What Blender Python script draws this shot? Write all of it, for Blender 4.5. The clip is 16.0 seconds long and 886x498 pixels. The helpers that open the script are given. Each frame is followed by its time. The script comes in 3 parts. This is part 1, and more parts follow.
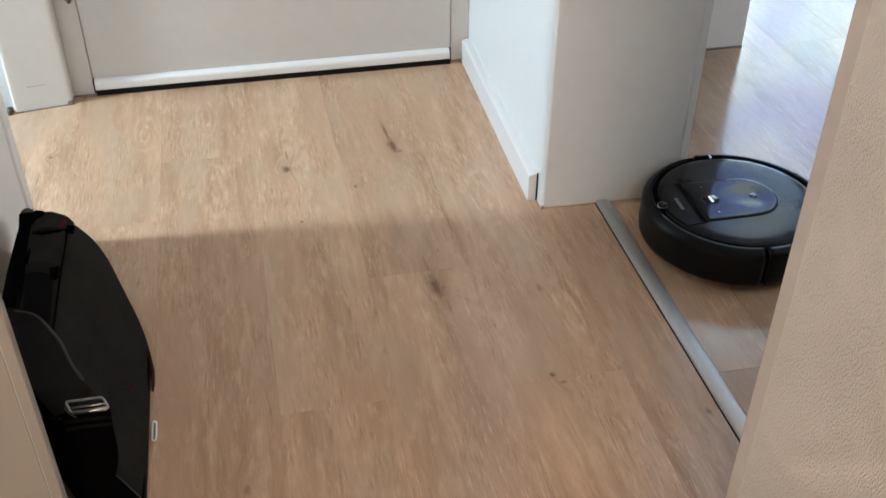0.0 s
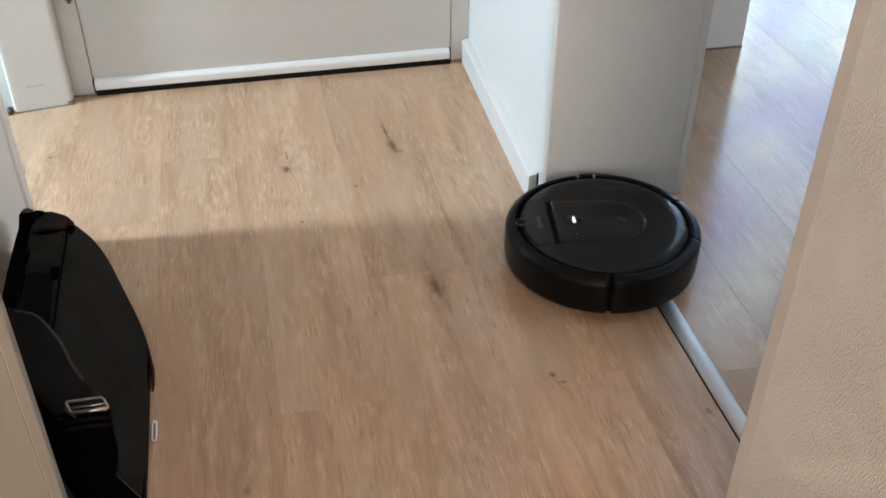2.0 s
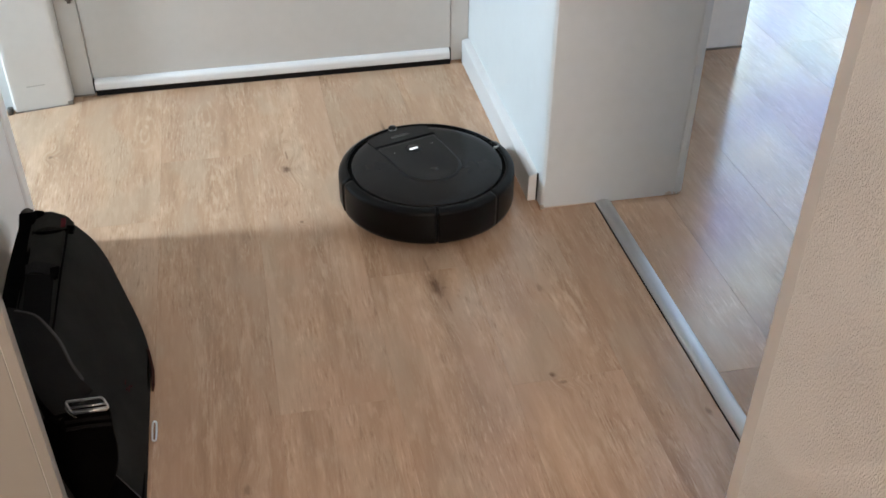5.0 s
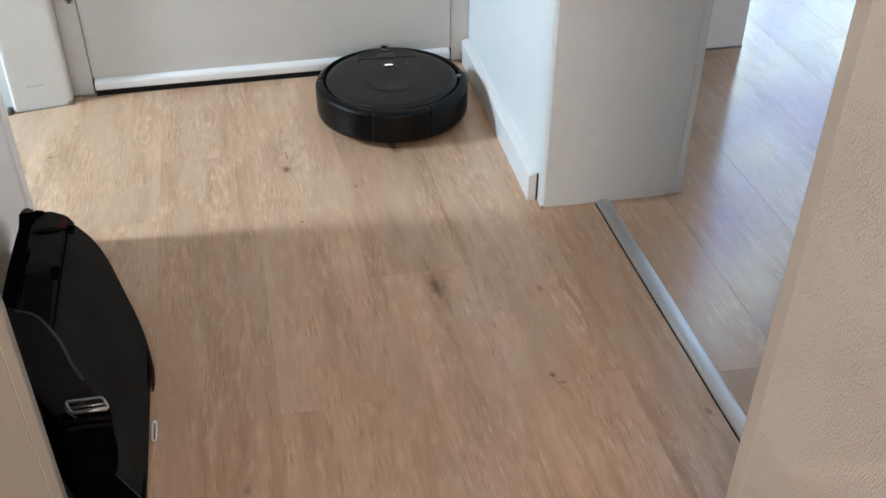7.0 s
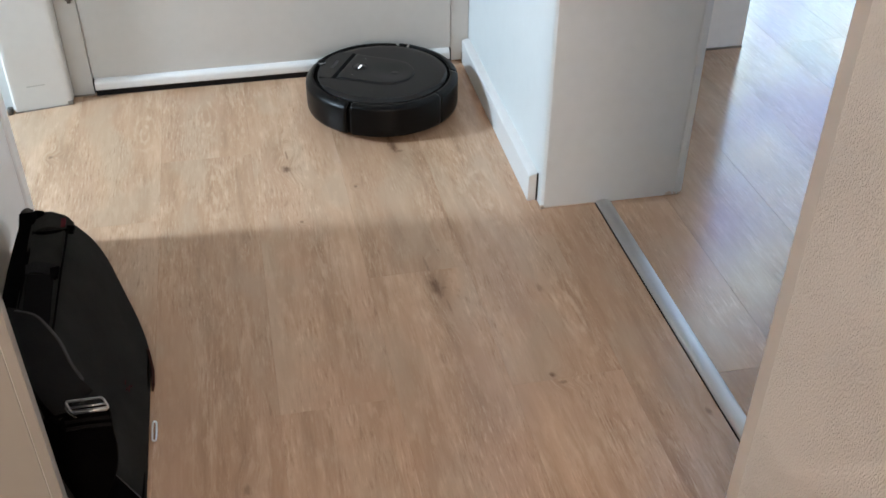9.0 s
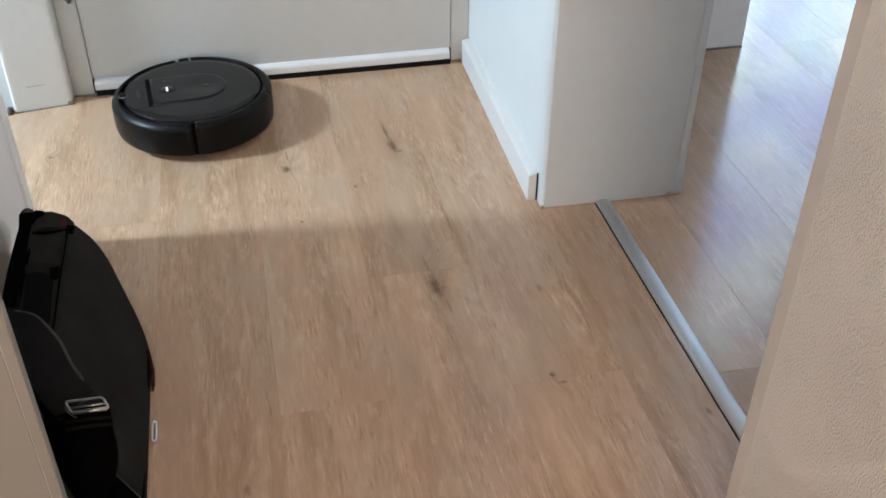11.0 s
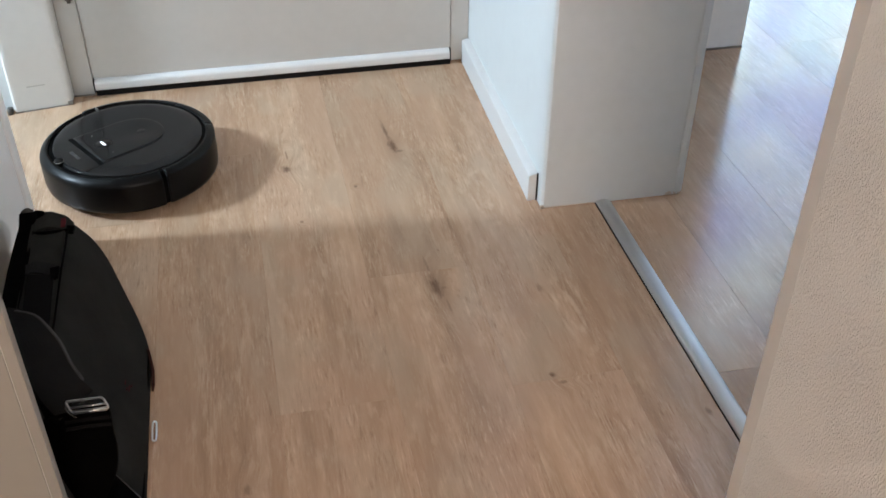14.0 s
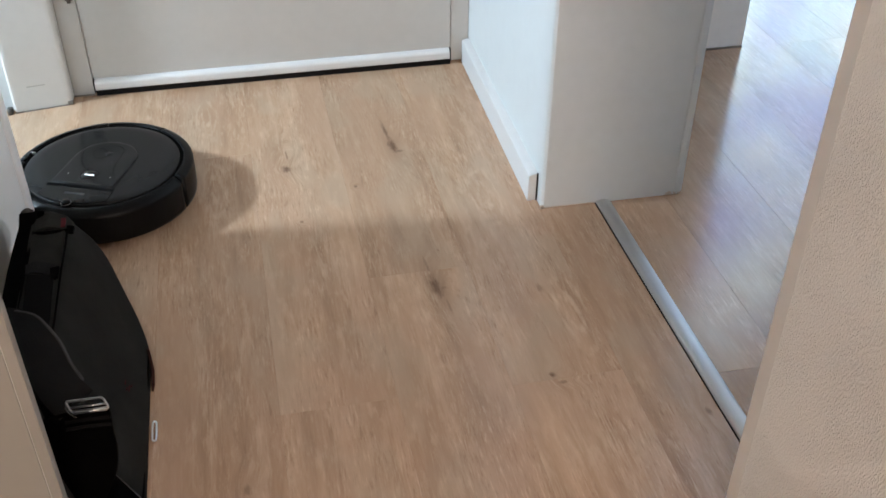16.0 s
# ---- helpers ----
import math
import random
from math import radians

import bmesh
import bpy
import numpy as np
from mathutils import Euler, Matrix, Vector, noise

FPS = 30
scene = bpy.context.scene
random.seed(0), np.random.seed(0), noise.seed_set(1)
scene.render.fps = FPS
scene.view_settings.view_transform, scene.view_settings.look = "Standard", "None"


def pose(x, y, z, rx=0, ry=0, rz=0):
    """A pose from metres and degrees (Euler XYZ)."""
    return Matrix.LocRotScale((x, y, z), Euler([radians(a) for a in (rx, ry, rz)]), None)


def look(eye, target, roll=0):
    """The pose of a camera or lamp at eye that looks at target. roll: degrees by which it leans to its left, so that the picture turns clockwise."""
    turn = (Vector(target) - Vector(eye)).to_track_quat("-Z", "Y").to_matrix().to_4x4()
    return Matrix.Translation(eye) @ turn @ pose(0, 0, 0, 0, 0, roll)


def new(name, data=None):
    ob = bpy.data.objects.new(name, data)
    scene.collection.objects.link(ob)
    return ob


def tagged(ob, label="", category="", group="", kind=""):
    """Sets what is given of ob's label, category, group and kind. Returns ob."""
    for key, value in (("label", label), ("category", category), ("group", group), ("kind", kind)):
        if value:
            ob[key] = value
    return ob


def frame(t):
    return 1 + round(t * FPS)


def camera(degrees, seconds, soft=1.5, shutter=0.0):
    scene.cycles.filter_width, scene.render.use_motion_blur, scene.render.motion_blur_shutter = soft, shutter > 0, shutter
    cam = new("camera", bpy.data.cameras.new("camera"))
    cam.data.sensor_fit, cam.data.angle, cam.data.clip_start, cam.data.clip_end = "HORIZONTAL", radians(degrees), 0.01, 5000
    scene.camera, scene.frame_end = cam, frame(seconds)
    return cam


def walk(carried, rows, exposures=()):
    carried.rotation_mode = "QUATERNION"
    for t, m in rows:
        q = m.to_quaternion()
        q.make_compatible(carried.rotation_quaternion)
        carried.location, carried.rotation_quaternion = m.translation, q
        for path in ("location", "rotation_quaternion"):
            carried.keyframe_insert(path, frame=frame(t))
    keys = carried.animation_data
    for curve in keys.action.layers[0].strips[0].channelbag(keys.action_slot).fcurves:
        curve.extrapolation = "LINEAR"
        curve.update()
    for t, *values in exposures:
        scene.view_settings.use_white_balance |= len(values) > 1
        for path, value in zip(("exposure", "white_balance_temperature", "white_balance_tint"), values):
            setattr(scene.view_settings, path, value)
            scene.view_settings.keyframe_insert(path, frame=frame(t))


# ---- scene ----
cam = camera(47.93, 16.0, soft=1.6, shutter=0.4)
EYE = Vector((0.0, 0.0, 1.097))
AHEAD = Vector((0.1717, 0.7887, -0.5903))
STAND = look(EYE, EYE + AHEAD, 0.441)
walk(cam, [(0.0, STAND), (16.0, STAND)], exposures=[
    (0.0, -0.04, 6500, 10), (1.5, -0.04, 6490, 10), (3.5, -0.06, 6360, 10), (7.0, -0.06, 6210, 10), (12.0, -0.07, 6190, 10), (16.0, -0.07, 6190, 10)])

# ---- light ----
world = bpy.data.worlds.new("sky")
scene.world = world
world.use_nodes = True
wn = world.node_tree
sky = wn.nodes.new("ShaderNodeTexSky")
sky.sky_type = "NISHITA"
sky.sun_disc = False
sky.sun_elevation = radians(40)
sky.sun_rotation = radians(-90)
wn.nodes["Background"].inputs["Strength"].default_value = 0.12
wn.links.new(sky.outputs["Color"], wn.nodes["Background"].inputs["Color"])


def window_light(name, m, sx, sy, power, colour):
    """Skylight that enters through a window's opening."""
    d = bpy.data.lights.new(name, "AREA")
    d.shape, d.size, d.size_y, d.energy, d.color = "RECTANGLE", sx, sy, power, colour
    ob = new(name, d)
    ob.matrix_world = m
    return ob


# small bright window of the side room, window behind the camera, fill in an added end-wall window of the bright room
window_light("side_room_daylight", look((-2.36, 1.78, 1.68), (0.0, 1.62, 0.0)), 0.20, 0.34, 108, (0.71, 0.87, 1.0))
window_light("hall_daylight", look((0.05, -2.36, 1.55), (0.1, 1.6, 0.5)), 1.0, 1.3, 54, (1.0, 0.845, 0.715))
# fill from an assumed, unseen window; lifts the pier's end and the side wall
window_light("bright_room_fill", look((2.47, 0.75, 1.55), (-0.4, 1.35, 0.4)), 1.0, 1.1, 9.5, (0.88, 0.94, 1.0))


# ---- materials ----
class Mat:
    """A small wrapper to write node materials briefly."""

    def __init__(self, name, colour=(0.8, 0.8, 0.8), rough=0.5, metal=0.0):
        self.m = bpy.data.materials.new(name)
        self.m.use_nodes = True
        self.t = self.m.node_tree
        self.b = self.t.nodes["Principled BSDF"]
        self.b.inputs["Base Color"].default_value = (*colour, 1)
        self.b.inputs["Roughness"].default_value = rough
        self.b.inputs["Metallic"].default_value = metal

    def node(self, kind, **inputs):
        n = self.t.nodes.new(kind)
        for k, v in inputs.items():
            self.put(n.inputs[k.replace("_", " ")], v)
        return n

    def put(self, socket, v):
        if isinstance(v, bpy.types.NodeSocket):
            self.t.links.new(v, socket)
        else:
            socket.default_value = v

    def math(self, op, a, b=0.0, c=0.0):
        n = self.t.nodes.new("ShaderNodeMath")
        n.operation = op
        for s, v in zip(n.inputs, (a, b, c)):
            self.put(s, v)
        return n.outputs[0]

    def vec(self, op, a, b=(0, 0, 0)):
        n = self.t.nodes.new("ShaderNodeVectorMath")
        n.operation = op
        self.put(n.inputs[0], a)
        self.put(n.inputs[1], b)
        return n.outputs["Value"] if op in ("LENGTH", "DISTANCE", "DOT_PRODUCT") else n.outputs["Vector"]

    def noise(self, v, scale, detail=4.0, rough=0.55, warp=0.0):
        n = self.node("ShaderNodeTexNoise", Vector=v, Scale=scale, Detail=detail, Roughness=rough, Distortion=warp)
        return n.outputs["Fac"]

    def ramp(self, f, stops):
        n = self.t.nodes.new("ShaderNodeValToRGB")
        r = n.color_ramp
        while len(r.elements) < len(stops):
            r.elements.new(0.5)
        for e, (p, c) in zip(r.elements, stops):
            e.position, e.color = p, ((*c, 1) if isinstance(c, tuple) else (c, c, c, 1))
        self.put(n.inputs["Fac"], f)
        return n.outputs["Color"]

    def step(self, f, a, b, lo=0.0, hi=1.0):
        n = self.t.nodes.new("ShaderNodeMapRange")
        n.interpolation_type = "SMOOTHSTEP"
        for s, v in zip(n.inputs, (f, a, b, lo, hi)):
            self.put(s, v)
        return n.outputs["Result"]

    def mix(self, f, a, b, kind="MIX"):
        n = self.t.nodes.new("ShaderNodeMix")
        n.data_type, n.blend_type = "RGBA", kind
        self.put(n.inputs["Factor"], f)
        for k, v in ((6, a), (7, b)):
            self.put(n.inputs[k], (*v, 1) if isinstance(v, tuple) and len(v) == 3 else v)
        return n.outputs[2]

    def where(self):
        return self.t.nodes.new("ShaderNodeTexCoord").outputs["Object"]

    def place(self):
        return self.t.nodes.new("ShaderNodeNewGeometry").outputs["Position"]

    def chance(self):
        return self.t.nodes.new("ShaderNodeObjectInfo").outputs["Random"]

    def colour(self, c):
        self.put(self.b.inputs["Base Color"], c)

    def rough(self, r):
        self.put(self.b.inputs["Roughness"], r)

    def bump(self, h, strength=0.3, distance=0.001):
        n = self.node("ShaderNodeBump", Height=h, Strength=strength, Distance=distance)
        self.t.links.new(n.outputs["Normal"], self.b.inputs["Normal"])


# knots of the floor: x, y, radius across, stretch along the plank, depth of colour
KNOTS = ((0.284, 1.357, 0.011, 3.6, 1.0), (0.290, 1.860, 0.011, 3.6, 1.0), (0.057, 1.807, 0.011, 1.6, 0.9), (0.419, 1.099, 0.006, 1.2, 0.8),
         (-0.068, 0.961, 0.008, 1.6, 0.5), (0.462, 1.317, 0.007, 2.4, 0.4), (0.630, 0.974, 0.006, 1.8, 0.6), (-0.428, 1.954, 0.007, 1.0, 0.7),
         (0.285, 1.925, 0.0050, 11.0, 0.8), (0.279, 1.425, 0.0034, 9.0, 0.55), (0.295, 1.300, 0.0032, 8.0, 0.5), (0.062, 1.865, 0.0032, 9.0, 0.6),
         (0.070, 1.607, 0.004, 1.0, 0.8), (0.190, 1.713, 0.0035, 1.4, 0.9), (0.300, 1.835, 0.014, 0.45, 0.6), (0.292, 1.352, 0.013, 0.45, 0.6),
         (0.245, 1.560, 0.014, 5.0, 0.28), (0.300, 1.480, 0.010, 6.0, 0.25), (0.430, 1.080, 0.012, 0.40, 0.5))


# nested ovals of the grain: x, y, half width, half length
OVALS = ((-0.090, 1.760, 0.030, 0.120), (-0.102, 2.060, 0.026, 0.100), (0.440, 1.630, 0.032, 0.120), (-0.235, 2.020, 0.026, 0.100),
         (0.500, 1.240, 0.030, 0.130))


def oak():
    """Greyed oak laminate: long grain with cathedral figure, knots, and a tone of its own for each plank."""
    w = Mat("oak_laminate", rough=0.42)
    p = w.place()
    r = w.chance()
    shift = w.node("ShaderNodeCombineXYZ", X=w.math("MULTIPLY", r, 7.3), Y=w.math("MULTIPLY", r, 31.0), Z=0.0).outputs[0]
    q = w.vec("ADD", p, shift)
    # the grain bends round the knots
    bend = None
    dark = None
    rag = w.noise(w.vec("MULTIPLY", p, (260, 70, 1)), 1.0, 3.0, 0.6)
    for x, y, size, tall, depth in KNOTS:
        d = w.vec("SUBTRACT", p, (x, y, 0))
        d = w.vec("ADD", d, w.vec("MULTIPLY", w.node("ShaderNodeCombineXYZ", X=w.node("ShaderNodeSeparateXYZ", Vector=d).outputs[1], Y=0.0, Z=0.0).outputs[0], (0.06, 0, 0)))
        e = w.vec("LENGTH", w.vec("MULTIPLY", d, (1 / size, 1 / (size * tall), 0)))
        near = w.step(w.math("ADD", e, w.math("MULTIPLY", rag, 1.3)), 0.85, 1.75, depth, 0.0)
        wide = w.step(e, 0.0, 5.0, depth, 0.0)
        dark = near if dark is None else w.math("MAXIMUM", dark, near)
        bend = wide if bend is None else w.math("MAXIMUM", bend, wide)
    wob = w.noise(w.vec("MULTIPLY", q, (5.0, 0.9, 1)), 1.0, 2.0)
    wob = w.math("ADD", w.math("MULTIPLY", wob, 0.040), w.math("MULTIPLY", bend, 0.022))
    sx = w.node("ShaderNodeCombineXYZ", X=wob, Y=0.0, Z=0.0).outputs[0]
    g = w.vec("ADD", q, sx)
    streak = w.noise(w.vec("MULTIPLY", g, (38, 4.2, 1)), 1.0, 6.0, 0.62)
    fine = w.noise(w.vec("MULTIPLY", g, (330, 20, 1)), 1.0, 3.0, 0.6)
    broad = w.noise(w.vec("MULTIPLY", g, (12, 1.8, 1)), 1.0, 3.0, 0.5)
    rings = w.node("ShaderNodeTexNoise", Vector=w.vec("MULTIPLY", g, (9.0, 1.1, 1)), Scale=1.0, Detail=1.0, Roughness=0.3).outputs["Fac"]
    rings = w.math("PINGPONG", w.math("MULTIPLY", rings, 30.0), 1.0)
    patch = w.step(w.noise(w.vec("MULTIPLY", q, (4.5, 1.1, 1)), 1.0, 1.0), 0.48, 0.60)
    rings = w.math("MULTIPLY", w.step(rings, 0.62, 1.0), patch)
    c = w.ramp(streak, [(0.28, (0.262, 0.172, 0.108)), (0.48, (0.335, 0.228, 0.150)), (0.70, (0.405, 0.290, 0.203))])
    c = w.mix(w.step(broad, 0.35, 0.68, 0.0, 0.55), c, (0.365, 0.250, 0.166))
    tone = w.ramp(broad, [(0.3, (0.80, 0.75, 0.71)), (0.7, (1.15, 1.14, 1.13))])
    c = w.mix(0.8, c, tone, "MULTIPLY")
    c = w.mix(w.math("MULTIPLY", rings, 0.20), c, (0.190, 0.112, 0.065))
    c = w.mix(w.step(fine, 0.55, 0.74, 0.0, 0.18), c, (0.16, 0.095, 0.058))
    c = w.mix(w.step(fine, 0.26, 0.42, 0.24, 0.0), c, (0.50, 0.37, 0.26))
    chat = w.noise(w.vec("MULTIPLY", g, (70, 16, 1)), 1.0, 4.0, 0.65)
    c = w.mix(w.step(chat, 0.48, 0.68, 0.0, 0.48), c, (0.46, 0.335, 0.235))
    band = w.noise(w.vec("MULTIPLY", g, (27, 2.6, 1)), 1.0, 5.0, 0.6)
    c = w.mix(w.math("MULTIPLY", w.step(band, 0.53, 0.66, 0.0, 0.55), w.step(fine, 0.35, 0.6, 1.0, 0.35)), c, (0.475, 0.352, 0.250))
    c = w.mix(w.step(band, 0.33, 0.46, 0.42, 0.0), c, (0.235, 0.150, 0.096))
    pink = w.noise(w.vec("MULTIPLY", q, (9, 2.2, 1)), 1.0, 2.0)
    c = w.mix(w.step(pink, 0.46, 0.62, 0.0, 0.62), c, (0.345, 0.228, 0.152))
    grey = w.noise(w.vec("MULTIPLY", q, (6, 2.6, 1)), 1.3, 2.0)
    c = w.mix(w.step(grey, 0.48, 0.64, 0.0, 0.50), c, (0.350, 0.268, 0.192))
    crack = w.noise(w.vec("MULTIPLY", g, (250, 24, 1)), 1.0, 4.0, 0.7, 0.3)
    zone = w.step(w.noise(w.vec("MULTIPLY", q, (11, 3.2, 1)), 1.0, 2.0), 0.42, 0.58)
    c = w.mix(w.math("MULTIPLY", w.step(crack, 0.53, 0.68, 0.0, 0.40), zone), c, (0.150, 0.090, 0.055))
    c = w.mix(w.math("MULTIPLY", w.step(crack, 0.33, 0.47, 0.42, 0.0), zone), c, (0.54, 0.41, 0.295))
    # nested ovals where the saw cut through a limb
    oval = None
    for x, y, sx, sy in OVALS:
        d = w.vec("MULTIPLY", w.vec("SUBTRACT", p, (x, y, 0)), (1 / sx, 1 / sy, 0))
        e = w.math("ADD", w.vec("LENGTH", d), w.math("MULTIPLY", w.noise(w.vec("MULTIPLY", p, (45, 14, 1)), 1.0, 4.0), 0.60))
        ring = w.math("MULTIPLY", w.step(w.math("PINGPONG", w.math("MULTIPLY", e, 4.5), 1.0), 0.35, 0.9), w.math("MULTIPLY", w.step(e, 0.9, 1.5, 1.0, 0.0), w.step(chat, 0.38, 0.58)))
        oval = ring if oval is None else w.math("MAXIMUM", oval, ring)
    c = w.mix(w.math("MULTIPLY", oval, 0.40), c, (0.50, 0.385, 0.275))
    c = w.mix(1.0, c, (1.185, 1.12, 1.07), "MULTIPLY")
    each = w.ramp(r, [(0.0, (0.88, 0.86, 0.84)), (0.5, (1.0, 0.99, 0.98)), (1.0, (1.08, 1.08, 1.08))])
    c = w.mix(0.9, c, each, "MULTIPLY")
    c = w.mix(w.math("MULTIPLY", w.step(bend, 0.45, 1.0), 0.25), c, (0.17, 0.10, 0.06))
    ragged = w.math("MULTIPLY", dark, w.step(streak, 0.25, 0.6, 0.45, 1.0))
    c = w.mix(w.math("MULTIPLY", ragged, 0.95), c, (0.125, 0.068, 0.038))
    w.colour(c)
    w.rough(w.step(streak, 0.3, 0.7, 0.19, 0.12))
    w.bump(w.math("ADD", w.math("MULTIPLY", fine, 0.6), w.math("ADD", streak, w.math("MULTIPLY", crack, -0.8))), 0.16, 0.0007)
    return w.m


def paint(name, base, rough, texture=0.0, size=260.0, stain=0.06):
    """Wall or wood paint: faint unevenness, smudges, and roller or plaster relief."""
    w = Mat(name, base, rough)
    p = w.place()
    big = w.noise(p, 2.3, 3.0)
    small = w.noise(p, 38.0, 4.0)
    f = w.math("ADD", w.math("MULTIPLY", big, 0.6), w.math("MULTIPLY", small, 0.4))
    lo = tuple(v * (1 - stain) for v in base)
    hi = tuple(min(1, v * (1 + stain * 0.6)) for v in base)
    w.colour(w.ramp(f, [(0.3, lo), (0.7, hi)]))
    w.rough(w.step(small, 0.3, 0.7, rough - 0.02, rough + 0.03))
    if texture:
        h = w.noise(w.vec("MULTIPLY", p, (1, 1, 0.42)), size, 2.5, 0.5, 0.6)
        h = w.math("MULTIPLY", w.step(h, 0.36, 0.72), w.step(w.noise(p, 14.0, 3.0), 0.36, 0.62, 0.45, 1.0))
        w.bump(h, texture, 0.0016)
    else:
        w.bump(w.noise(p, 420.0, 2.0), 0.06, 0.0004)
    return w.m


def plastic(name, base, rough, grain=0.1, specks=0.0, shine=0.5):
    w = Mat(name, base, rough)
    w.b.inputs["Specular IOR Level"].default_value = shine
    p = w.where()
    n = w.noise(p, 900.0, 2.0)
    d = w.noise(p, 45.0, 4.0)
    w.colour(w.ramp(d, [(0.3, tuple(v * 0.94 for v in base)), (0.72, tuple(v * 1.07 + specks for v in base))]))
    w.rough(w.step(d, 0.2, 0.8, rough - 0.015, rough + 0.03))
    w.bump(n, grain, 0.0002)
    return w.m


def cloth(name, base, rough=0.85, scale=900.0, shine=0.08):
    """Woven nylon or canvas with a fine weave and dusty wear."""
    w = Mat(name, base, rough)
    p = w.where()
    a = w.node("ShaderNodeTexWave", Vector=p, Scale=scale / 6.28, Distortion=0.4)
    a.bands_direction = "Y"
    b = w.node("ShaderNodeTexWave", Vector=p, Scale=scale / 6.28, Distortion=0.4)
    b.bands_direction = "Z"
    weave = w.math("MULTIPLY", a.outputs["Fac"], b.outputs["Fac"])
    d = w.noise(p, 14.0, 5.0, 0.65)
    w.colour(w.ramp(d, [(0.32, tuple(v * 0.75 for v in base)), (0.7, tuple(v * 1.35 for v in base))]))
    w.bump(w.math("ADD", w.math("MULTIPLY", weave, 0.5), w.math("MULTIPLY", w.noise(p, 60.0, 3.0), 1.2)), 0.35, 0.0008)
    w.b.inputs["Specular IOR Level"].default_value = shine
    return w.m


def metal(name, base, rough, brushed=(1, 1, 1)):
    w = Mat(name, base, rough, 1.0)
    n = w.noise(w.vec("MULTIPLY", w.where(), brushed), 220.0, 3.0)
    w.rough(w.step(n, 0.3, 0.7, rough - 0.07, rough + 0.08))
    w.bump(n, 0.08, 0.0003)
    return w.m


OAK = oak()
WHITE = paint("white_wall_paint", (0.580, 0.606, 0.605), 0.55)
# lighter, warmer copy of WHITE: makes up in colour for warm light missing on walls
LIFTED = paint("lifted_white_paint", (0.87, 0.83, 0.79), 0.5)
PLASTER = paint("textured_plaster_paint", (0.84, 0.81, 0.77), 0.62, 0.95, 500.0, 0.03)
SMOOTH = paint("smooth_plaster_paint", (0.70, 0.66, 0.615), 0.55)
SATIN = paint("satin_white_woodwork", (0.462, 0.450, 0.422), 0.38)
# cream darkened well below its own tone: the near frame's shade is in the colour
CREAM_SHADED = paint("shaded_cream_gloss_woodwork", (0.245, 0.230, 0.205), 0.34, 0.0, 260.0, 0.02)
CASING = paint("warm_white_woodwork", (0.66, 0.64, 0.605), 0.40, 0.0, 260.0, 0.05)
BOARD = paint("white_baseboard_paint", (0.60, 0.60, 0.59), 0.42)
SCUFF = paint("scuffed_paint", (0.45, 0.43, 0.40), 0.6)
TAN = paint("bare_tan_plaster", (0.52, 0.44, 0.36), 0.8)
DIRT = paint("dark_dirt_joint", (0.20, 0.165, 0.13), 0.9)
CEIL = paint("ceiling_paint", (0.78, 0.77, 0.75), 0.8)
ALU = metal("brushed_aluminium", (0.55, 0.545, 0.54), 0.60, (1, 0.03, 1))
SEAL = plastic("black_rubber_seal", (0.006, 0.005, 0.005), 0.8, 0.2, 0.0, 0.2)
SHELL = plastic("black_matt_plastic", (0.0022, 0.0021, 0.0021), 0.34, 0.08, 0.0, 0.14)
LID = plastic("charcoal_plastic", (0.0130, 0.0122, 0.0119), 0.13, 0.02, 0.0, 0.13)
GLOSS = plastic("glossy_black_plastic", (0.0100, 0.0096, 0.0096), 0.06, 0.004, 0.0, 0.17)
WELL = plastic("polished_black_plastic", (0.0060, 0.0060, 0.0064), 0.05, 0.002, 0.0, 0.36)
GREY = plastic("faint_grey_print", (0.022, 0.022, 0.023), 0.4, 0.1)
DEEP = plastic("black_recess", (0.002, 0.002, 0.002), 0.8, 0.05, 0.0, 0.05)
BAGC = cloth("black_canvas", (0.0150, 0.0138, 0.0117), 0.9)
BAGI = cloth("black_nylon", (0.0015, 0.0013, 0.0012), 0.9, 900.0, 0.01)
WEB = cloth("black_webbing", (0.0078, 0.0069, 0.0064), 0.72, 1500.0)
POCKET = cloth("black_mesh", (0.0050, 0.0044, 0.0042), 0.85, 700.0, 0.04)
BIND = cloth("dark_grey_binding", (0.055, 0.052, 0.050), 0.8)
DUST = cloth("worn_grey_nylon", (0.07, 0.06, 0.055), 0.8)
STEEL = metal("nickel_buckle", (0.36, 0.35, 0.34), 0.34)
NICKEL = metal("bright_nickel", (0.75, 0.74, 0.72), 0.35)
BRONZE = metal("dull_hinge_metal", (0.12, 0.11, 0.10), 0.55)
RED = cloth("red_tab", (0.060, 0.008, 0.010), 0.8)
RUST = cloth("brown_leather_tab", (0.035, 0.010, 0.006), 0.6)


def glowing(name, colour, strength):
    w = Mat(name, colour, 0.4)
    w.b.inputs["Emission Color"].default_value = (*colour, 1)
    w.b.inputs["Emission Strength"].default_value = strength
    return w.m




def outdoors():
    """Sunlit haze low down, with soft patches, and a duller sky above."""
    w = Mat("bright_hazy_outdoors", (0, 0, 0), 1.0)
    n = w.noise(w.place(), 2.3, 3.0, 0.5)
    c = w.ramp(n, [(0.40, (0.25, 0.34, 0.72)), (0.47, (0.34, 0.49, 0.90)), (0.54, (0.52, 0.80, 0.88)), (0.62, (0.90, 0.98, 0.98))])
    w.put(w.b.inputs["Emission Color"], c)
    z = w.node("ShaderNodeSeparateXYZ", Vector=w.place()).outputs[2]
    w.put(w.b.inputs["Emission Strength"], w.step(z, 1.2, 2.4, 6.2, 4.2))
    return w.m


DAY = outdoors()
LED = glowing("white_button_light", (0.95, 0.96, 1.0), 1.3)


